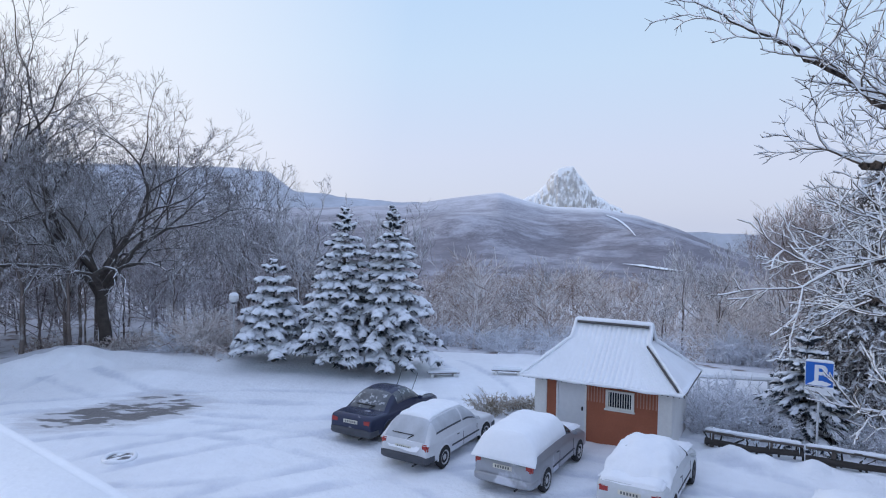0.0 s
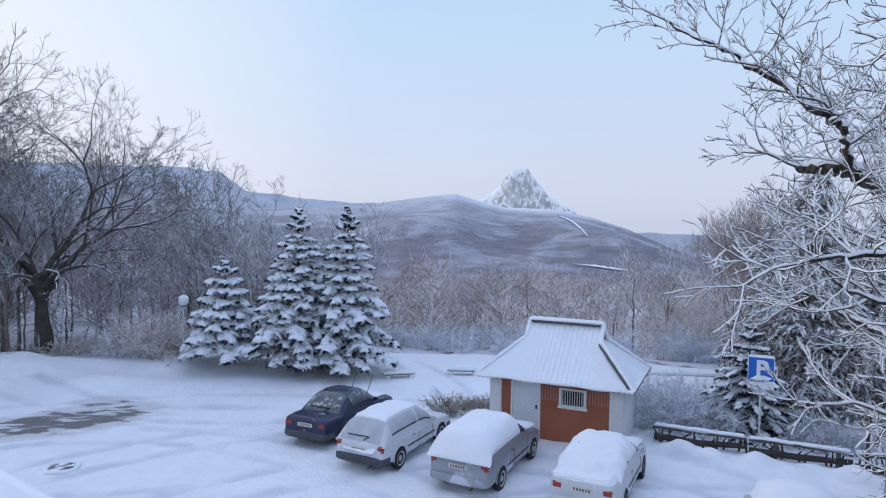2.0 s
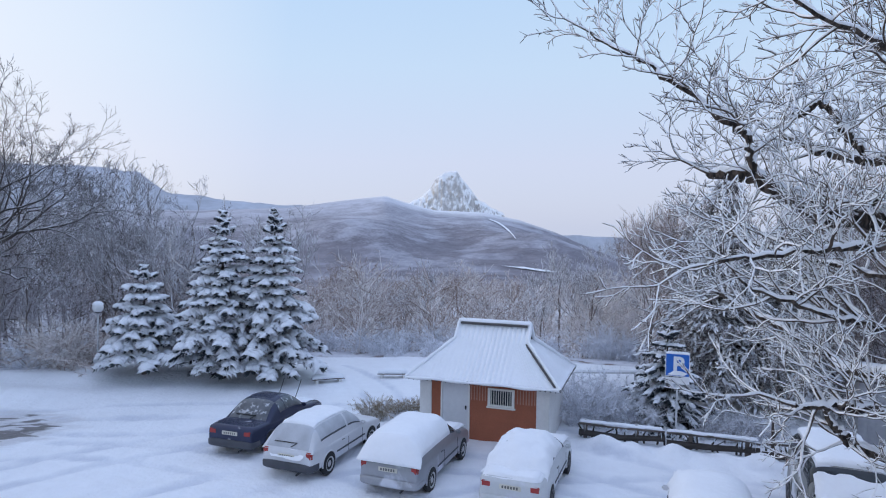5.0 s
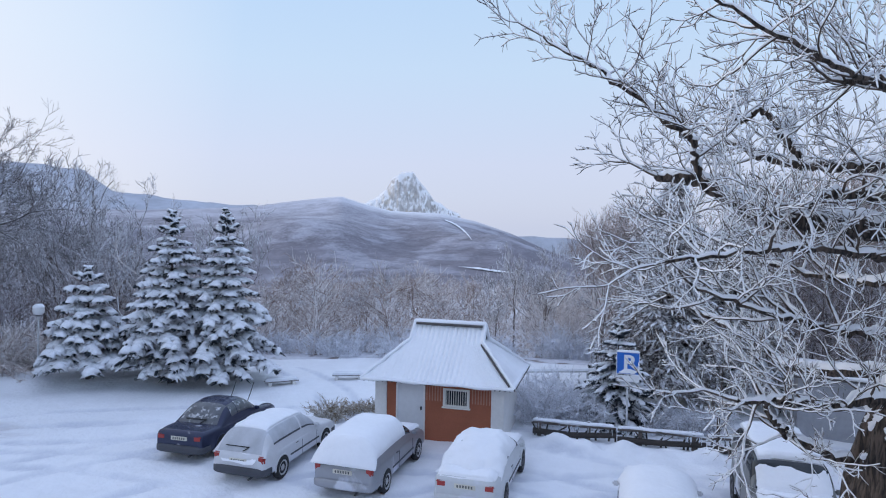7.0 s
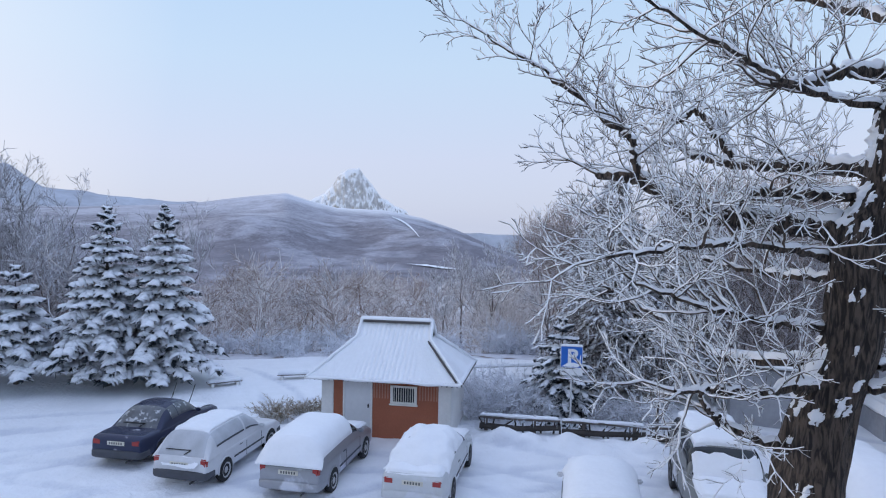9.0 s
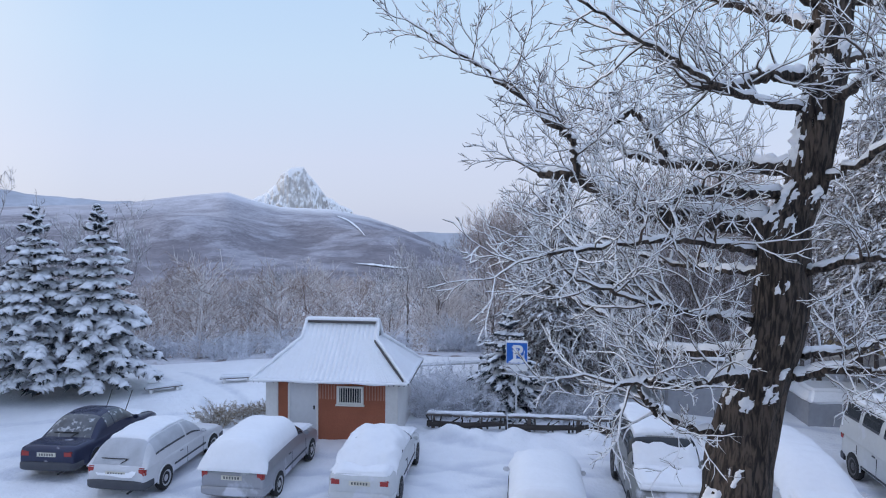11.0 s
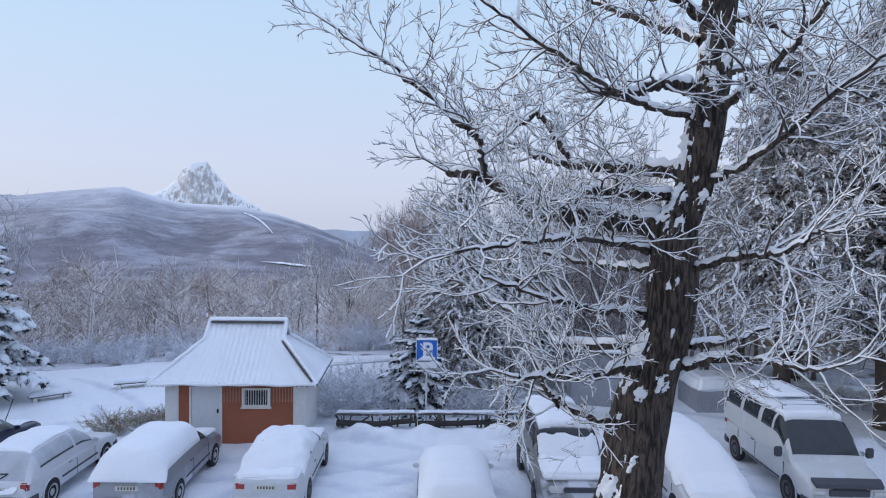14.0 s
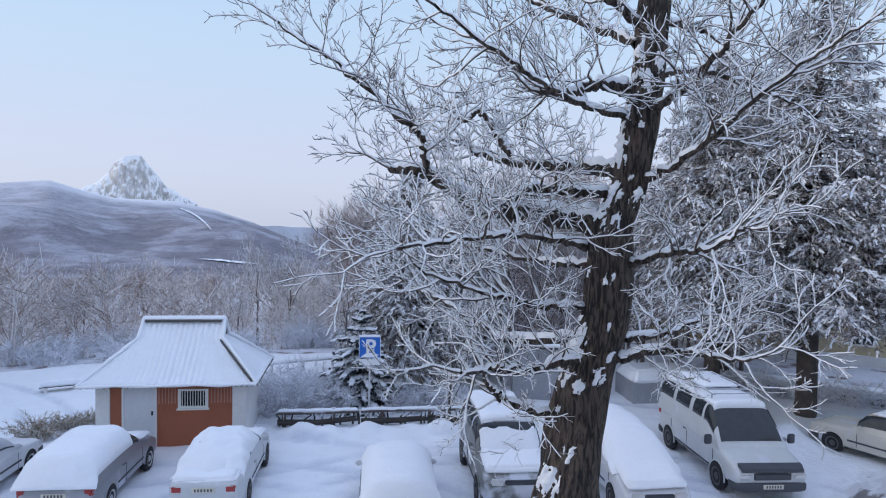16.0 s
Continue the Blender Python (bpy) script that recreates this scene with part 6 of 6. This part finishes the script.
# ---- low fence of rails and logs, hung with ice, between hut and sign ----
ICE = material("ice", (0.70, 0.75, 0.82), 0.15, vary=0.1)
# near-black wood for the stakes and the lower rail
DARKWOOD = material("dark_wood", (0.045, 0.038, 0.034), 0.8, vary=0.3, scale=3, fine=30)
fence = thing("rail_fence", pose(8.2, 18.95, 0, 0, 0, -29), "low weathered rail fence capped with snow and icicles", "fence")
frng = np.random.RandomState(5)
for k in range(6):
    part("post", bm_boxes((k * 1.6 - 0.06, k * 1.6 + 0.06, 0.3, 0.42, -0.1, 0.62), bevel=0.015), WOOD, fence)
for z, r in ((0.16, 0.10), (0.50, 0.06)):
    for k in range(3):
        t = Tubes()
        x0 = k * 2.7 - 0.2
        t.add([(x0, 0.32, z + 0.04 * frng.randn()), (x0 + 1.3, 0.30, z + 0.03 * frng.randn()), (x0 + 2.65, 0.33, z + 0.04 * frng.randn())], [r, r * 0.92, r * 0.85], 10)
        part("rail", t.mesh("rail", DARKWOOD if z < 0.3 else WOOD), None, fence)
        if z > 0.3:
            part("snow_strip", hull([(x0, 0.22, z + r - 0.03), (x0 + 2.6, 0.22, z + r - 0.03), (x0 + 2.6, 0.42, z + r - 0.03), (x0, 0.42, z + r - 0.03)], [(x0 + 0.03, 0.26, z + r + 0.045), (x0 + 2.57, 0.26, z + r + 0.045), (x0 + 2.57, 0.38, z + r + 0.045), (x0 + 0.03, 0.38, z + r + 0.045)], 0.03, 2, 3, 0.035, 3, k), SNOW, fence)
for k in range(26):
    x, tip = k * 0.31 + 0.1 * frng.randn(), 0.38 + 0.2 * frng.rand()
    t = Tubes()
    t.add([(x, 0.40, -0.05), (x + 0.04 * frng.randn(), 0.42, tip * 0.5), (x + 0.12 * frng.randn(), 0.40, tip)], [0.035, 0.03, 0.02], 6)
    part("stake", t.mesh("stake", DARKWOOD), None, fence)
for k in range(44):
    x = frng.rand() * 7.8
    ln = 0.08 + 0.16 * frng.rand()
    t = Tubes()
    t.add([(x, 0.20, 0.47), (x, 0.20, 0.47 - ln * 0.5), (x, 0.20, 0.47 - ln)], [0.014, 0.009, 0.002], 5)
    part("icicle", t.mesh("icicle", ICE), None, fence)


# ---- rimed bushes ----
def bush(name, x, y, z, wide, deep, high, seed, label, mat=WHITEBRUSH, stems=90, twigs=16, width=0.010):
    """Arching stems from the ground, feathered with rime."""
    r = np.random.RandomState(seed)
    a = r.rand(stems) * 6.283
    base = np.stack([0.5 * wide * (2 * r.rand(stems) - 1), 0.5 * deep * (2 * r.rand(stems) - 1), np.zeros(stems)], -1)
    way = norm_rows(np.stack([0.6 * np.cos(a), 0.6 * np.sin(a), 0.7 + 0.8 * r.rand(stems)], -1))
    ln = high * (0.55 + 0.5 * r.rand(stems))
    vs = []
    pos, d = base, way
    for k in range(4):
        vs.append(blades(pos, d, ln / 4, np.full(stems, width * 1.3), r))
        n = stems * twigs
        t_ = r.rand(stems, twigs)
        b2 = (pos[:, None] + d[:, None] * (ln[:, None] / 4 * t_)[..., None]).reshape(-1, 3)
        w2 = norm_rows(np.repeat(d, twigs, 0) + 0.7 * r.randn(n, 3))
        vs.append(blades(b2, w2, np.repeat(ln, twigs) * 0.16 * (0.4 + r.rand(n)), np.full(n, width * 0.8), r))
        pos = pos + d * ln[:, None] / 4
        d = norm_rows(d + 0.22 * r.randn(stems, 3) + np.array([0, 0, -0.28]))
    v = np.concatenate(vs)
    ob = new(name, mesh_from(name, v, np.arange(len(v)).reshape(-1, 4), mat, False))
    ob.matrix_basis = pose(x, y, z, 0, 0, -29)
    return tagged(ob, label, "bush")


for k, (x, y, w_, h_) in enumerate(((9.0, 20.6, 1.6, 1.7), (10.3, 20.4, 1.7, 1.8), (11.2, 21.6, 1.8, 1.6), (9.6, 22.2, 2.2, 1.8), (12.9, 18.6, 1.5, 1.0), (13.8, 18.2, 1.6, 1.1))):
    bush("rimed_bush", x, y, 0, w_, 1.2, h_, 100 + k, "dense bush white with rime behind the fence")
for k in range(34):      # rimed shrubs along the wood's edge
    b = radians(-9 + 45 * rng.rand())
    d = 33.2 + 5 * rng.rand() + (3 if math.degrees(b) > 14 else 0)
    x, y = d * math.sin(b), d * math.cos(b)
    bush("edge_shrub", x, y, ground_at(x, y), 1.6, 1.4, 1.3 + 1.2 * rng.rand(), 140 + k, "frosted shrub at the wood's edge", stems=38, twigs=10, width=0.015)
for k in range(16):
    b = radians(-46 + 30 * rng.rand())
    d = 34.5 + 4 * rng.rand()
    x, y = d * math.sin(b), d * math.cos(b)
    bush("edge_shrub", x, y, ground_at(x, y), 1.4, 1.4, 0.5 + 0.7 * rng.rand(), 180 + k, "frosted shrub at the wood's edge", BRUSH, stems=40, twigs=9, width=0.014)
# snowed-over thicket heap beside the small spruce
bush("snowy_thicket", -11.6, 31.4, 0, 2.6, 2.0, 2.9, 220, "tangled thicket bowed under snow", BRUSH, 130, 14, 0.016)
bush("snowy_thicket", -12.9, 31.8, 0, 2.4, 2.0, 1.9, 221, "tangled thicket bowed under snow", WHITEBRUSH, 90, 12, 0.014)
# hedge and dry clump by the hut
STRAW = brushwood("dry_stalks", (0.30, 0.23, 0.14), (0.66, 0.64, 0.62), 0.55)
bush("dry_clump", 1.75, 22.3, 0, 0.8, 0.8, 0.95, 230, "clump of dry straw-coloured stalks dusted with snow", STRAW, 60, 12, 0.010)
for k in range(4):
    bush("clipped_hedge", 2.35 + 0.55 * k, 22.9 + 0.12 * k, 0, 0.7, 0.6, 0.55, 240 + k, "low hedge twigs poking through snow", STRAW, 50, 10, 0.008)

# small bare tree behind the parked cars
plant(bare_tree_meshes(81, 4.2, 1.7, 3, (0.9, 0.7, 0.5), (0.24, 0.13, 0.07), 0.3, 6, 0.055, 0.008), 12.6, 15.9, 1, 0, "young leafless tree with snow on its twigs", "young_tree")
# birches and bare trees rising beside the dark conifer
for x, y, s_, tn in ((16.9, 29.0, 0.8, 10), (15.2, 27.6, 0.72, 50), (17.0, 28.0, 0.7, 70), (20.5, 27.5, 0.8, 140), (18.0, 26.0, 0.75, 200), (23.5, 22.5, 0.9, 30), (26.5, 18.5, 1.0, 60), (21.0, 19.5, 0.75, 110), (28.5, 15.0, 0.9, 10)):
    plant(birch[tn % 2] if tn % 20 else mids[1], x, y, s_, tn, "slender leafless tree with frosted crown", "slender_tree", z=0)

# ---- lamp post, benches, manhole ----
GLOBE = material("lamp_globe", (0.78, 0.79, 0.80), 0.35, vary=0.04)
lamp = thing("street_lamp", pose(-10.0, 30.3, 0), "thin lamp post with a white globe capped by snow", "street lamp")
t = Tubes()
t.add([(0, 0, -0.05), (0, 0, 0.5), (0.02, 0, 2.85)], [0.06, 0.045, 0.035], 10)
part("post", t.mesh("post", GREYPOST), None, lamp)
bm = bmesh.new()
bmesh.ops.create_uvsphere(bm, u_segments=20, v_segments=14, radius=0.23)
bmesh.ops.translate(bm, verts=bm.verts, vec=(0.02, 0, 3.02))
part("globe", bm, GLOBE, lamp, smooth=80)
part("collar", bm_boxes((-0.07, 0.11, -0.09, 0.09, 2.76, 2.84), bevel=0.02), DARKIRON, lamp)
bm = bmesh.new()
bmesh.ops.create_uvsphere(bm, u_segments=16, v_segments=10, radius=0.24)
for q in bm.verts:
    q.co = Vector((q.co.x * 1.02 + 0.02, q.co.y * 1.02, max(q.co.z, 0.02) * 0.75 + 3.12))
part("snow_cap", bm, SNOW, lamp, smooth=80)


def bench(x, y, turn):
    b = thing("bench", pose(x, y, -0.22, 0, 0, turn), "low park bench buried under a pad of snow", "bench", "benches by the spruces")
    for s in (-0.5, 0.5):
        part("leg", bm_boxes((s - 0.06, s + 0.06, -0.2, 0.2, -0.05, 0.38), bevel=0.01), PLASTER, b)
    for k in range(3):
        part("plank", bm_boxes((-0.7, 0.7, -0.2 + 0.14 * k, -0.08 + 0.14 * k, 0.38, 0.42), bevel=0.006), WOOD, b)
    part("snow_pad", hull([(-0.7, -0.2, 0.41), (0.7, -0.2, 0.41), (0.7, 0.2, 0.41), (-0.7, 0.2, 0.41)], [(-0.62, -0.14, 0.58), (0.62, -0.14, 0.58), (0.62, 0.14, 0.58), (-0.62, 0.14, 0.58)], 0.05, 3, 2, 0.03, 3), SNOW, b)


bench(0.1, 27.7, 10), bench(3.0, 28.3, -8)
LIDIRON = material("snowy_iron", (0.14, 0.14, 0.15), 0.6, vary=0.2, scale=6, second=(0.78, 0.80, 0.84), spots=0.16, spot_scale=5)
hatch = thing("manhole_cover", pose(-9.03, 17.64, 0.0), "iron manhole cover rimmed with trodden snow", "manhole cover")
part("lid", lathe([(0.30, -0.02), (0.32, 0.02), (0.30, 0.035), (0.1, 0.04)], 26), LIDIRON, hatch, at=pose(0, 0, 0.02, 0, -90, 0))
t = Tubes()
ang = np.linspace(0, 2 * math.pi, 25)
t.add(np.stack([0.40 * np.cos(ang), 0.40 * np.sin(ang), 0.03 + 0.02 * np.sin(3 * ang)], -1), [0.07] * 25, 7)
part("snow_rim", t.mesh("snow_rim", SNOW), None, hatch)

# ---- road edge beyond the hut, grey shed, house among the firs ----
rail = thing("road_barrier", pose(10.9, 26.6, 0, 0, 0, -9), "low snow-topped barrier along the road below", "barrier")
for k in range(5):
    part("post", bm_boxes((k * 1.4 - 0.05, k * 1.4 + 0.05, -0.05, 0.05, -0.4, 0.42), bevel=0.01), GREYPOST, rail)
part("beam", bm_boxes((-0.6, 6.4, -0.06, 0.06, 0.36, 0.44), bevel=0.02), GREYPOST, rail)
part("snow_strip", hull([(-0.6, -0.1, 0.43), (6.4, -0.1, 0.43), (6.4, 0.1, 0.43), (-0.6, 0.1, 0.43)], [(-0.55, -0.06, 0.53), (6.35, -0.06, 0.53), (6.35, 0.06, 0.53), (-0.55, 0.06, 0.53)], 0.03, 2, 3, 0.02, 2), SNOW, rail)
SHEET = material("grey_sheet", (0.34, 0.35, 0.38), 0.5, 0.2, vary=0.15, scale=1, fine=6)
shed = thing("sheet_shed", pose(17.9, 16.9, 0, 0, 0, -40), "small grey sheet-metal shed with snow on its roof", "shed")
part("body", bm_boxes((-1.1, 1.1, 0, 2.0, -0.1, 2.0), bevel=0.02), SHEET, shed)
for k in range(10):
    part("rib", bm_boxes((-1.05 + k * 0.22, -1.01 + k * 0.22, -0.025, 0.0, 0, 1.98), bevel=0.008), SHEET, shed)
part("roof", bm_boxes((-1.25, 1.25, -0.2, 2.2, 2.0, 2.06), bevel=0.01), SLATE, shed)
part("snow_pad", hull([(-1.25, -0.2, 2.06), (1.25, -0.2, 2.06), (1.25, 2.2, 2.06), (-1.25, 2.2, 2.06)], [(-1.15, -0.1, 2.3), (1.15, -0.1, 2.3), (1.15, 2.1, 2.3), (-1.15, 2.1, 2.3)], 0.07, 3, 3, 0.04, 1.5), SNOW, shed)
YELLOW = material("yellow_render", (0.50, 0.42, 0.27), 0.85, vary=0.12, scale=0.8, fine=10)
house = thing("yellow_house", pose(35.5, 14.0, 0, 0, 0, -68), "pale yellow house with dark windows seen beneath the firs", "house")
part("wall", bm_boxes((-9, 9, 0, 6, -0.2, 3.3)), YELLOW, house)
for k in range(6):
    x = -7.6 + k * 2.9
    w_ = part("window", bm_boxes((x, x + 1.2, -0.05, 0.02, 0.95, 1.05), (x, x + 1.2, -0.05, 0.02, 2.35, 2.45), (x, x + 0.1, -0.05, 0.02, 1.05, 2.35), (x + 1.1, x + 1.2, -0.05, 0.02, 1.05, 2.35), (x + 0.56, x + 0.64, -0.05, 0.02, 1.05, 2.35)), FRAMEWHITE, house)
    part("pane", bm_boxes((x + 0.1, x + 1.1, -0.01, 0.01, 1.05, 2.35)), GLASS, w_)
part("plinth", bm_boxes((-9.03, 9.03, -0.06, 0.0, -0.2, 0.5)), PLASTER, house)
part("roof", hull([(-9.5, -0.6, 3.3), (9.5, -0.6, 3.3), (9.5, 6.6, 3.3), (-9.5, 6.6, 3.3)], [(-7.5, 2.9, 5.0), (7.5, 2.9, 5.0), (7.5, 3.1, 5.0), (-7.5, 3.1, 5.0)], 0.06, 2), SNOW, house, "snow-covered hipped roof")
# solid bar added in place of a snowy hedge with a dark rail
wall = thing("hedge_line_bar", pose(27.5, 11.2, 0, 0, 0, -68), "low dark garden wall capped with snow", "wall")
part("body", bm_boxes((-5, 6, 0, 0.3, -0.2, 0.26), bevel=0.02), WOOD, wall)
part("snow_strip", hull([(-5, -0.05, 0.25), (6, -0.05, 0.25), (6, 0.35, 0.25), (-5, 0.35, 0.25)], [(-4.9, 0.05, 0.5), (5.9, 0.05, 0.5), (5.9, 0.25, 0.5), (-4.9, 0.25, 0.5)], 0.06, 3, 3, 0.05, 1.5), SNOW, wall)
# grey walls are added only to carry the snow mound
capped_box = thing("snow_capped_box", pose(21.6, 13.9, 0, 0, 0, -30), "low outbuilding under a thick cap of snow", "shed")
part("body", bm_boxes((-1.3, 1.3, 0, 1.8, -0.1, 0.8), bevel=0.02), SHEET, capped_box)
part("snow_pad", hull([(-1.4, -0.12, 0.78), (1.4, -0.12, 0.78), (1.4, 1.9, 0.78), (-1.4, 1.9, 0.78)], [(-1.1, 0.2, 1.25), (1.1, 0.2, 1.25), (1.1, 1.6, 1.25), (-1.1, 1.6, 1.25)], 0.12, 3, 3, 0.06, 1.2), SNOW, capped_box)
for k in range(9):
    a = -4.6 + 1.25 * k
    bush("rimed_bush", 27.5 + a * math.cos(radians(-68)) - 0.5, 11.2 + a * math.sin(radians(-68)) - 0.2, 0, 1.1, 0.9, 0.7 + 0.3 * (k % 3), 260 + k, "low bush white with rime along the garden wall", stems=50, twigs=10, width=0.014)

# ---- snow-laden canopy below the window and the house wall behind ----
canopy = thing("porch_canopy", pose(0, 0, 0), "entrance canopy under a smooth drift of snow", "canopy")
part("slab", hull([(-14, 0.3, 2.55), (-0.2, 0.3, 2.55), (-3.3, 7.95, 2.55), (-14, 16.2, 2.55)], [(-14, 0.3, 2.75), (-0.2, 0.3, 2.75), (-3.3, 7.95, 2.75), (-14, 16.2, 2.75)], 0.02, 1), PLASTER, canopy)
part("snow_drift", hull([(-14, 0.3, 2.74), (-0.2, 0.3, 2.74), (-3.2, 8.05, 2.74), (-14, 16.4, 2.74)], [(-14, 0.3, 3.2), (-0.6, 0.3, 3.2), (-3.5, 7.75, 3.15), (-14, 15.9, 3.15)], 0.18, 5, 2, 0.04, 0.8), SNOW, canopy, "smooth drift of snow", smooth=80)
for x, y in ((-12.5, 14.5), (-5.0, 7.6)):
    part("column", bm_boxes((x - 0.15, x + 0.15, y - 0.15, y + 0.15, -0.2, 2.55), bevel=0.02), PLASTER, canopy)
facade = new("wall_south")
tagged(facade, "pale plastered wall of the house at the viewpoint", "wall", kind="structure")
part("masonry", bm_boxes((-30, 20, -1.6, -1.2, -0.5, 9.5)), PLASTER, facade)


# ---- snow fields on the far slopes ----
FIELD = material("far_snow", (0.82, 0.84, 0.88), 0.7, vary=0.1, scale=0.02, fine=0.2)


def on_slope(b, e, d0, d1):
    """The place on the hill seen at bearing b and height e, in degrees, from the viewpoint."""
    d = np.linspace(d0, d1, 400)
    x, y = d * math.sin(radians(b)), d * math.cos(radians(b))
    z = ground_height(x, y)
    k = int(np.argmin(np.abs(np.degrees(np.arctan2(z - 6.8, d)) - e)))
    return x[k], y[k], z[k] + 2.0


def snow_field(line, wide, seed, label, d0=700, d1=1960):
    """An uneven clearing laid on the slope along a line of bearings and heights."""
    p = curve_through([(b, e, 0) for b, e in line], 26)
    v = []
    for i, (b, e, _) in enumerate(p):
        w = wide * math.sin(math.pi * (i + 0.5) / 26) ** 0.5 * (1 + 0.6 * noise.noise(Vector((i * 0.45, seed, 0))))
        for q in (-1, -0.3, 0.3, 1):
            v.append(on_slope(b + 0.3 * w * q, e + w * q, d0, d1))
    f = [(i * 4 + k, i * 4 + k + 1, i * 4 + k + 5, i * 4 + k + 4) for i in range(25) for k in range(3)]
    return tagged(new("snow_field", mesh_from("snow_field", v, f, FIELD)), label, "snow field", kind="structure")


snow_field([(14.4, 0.75), (15.4, 0.35), (16.3, -0.35), (16.9, -1.05)], 0.075, 1, "bright snow scar down the hill's flank")
snow_field([(15.2, -3.4), (17.0, -3.55), (19.0, -3.8), (20.8, -3.95)], 0.085, 3, "snowy clearing at the hill's foot", 560, 900)
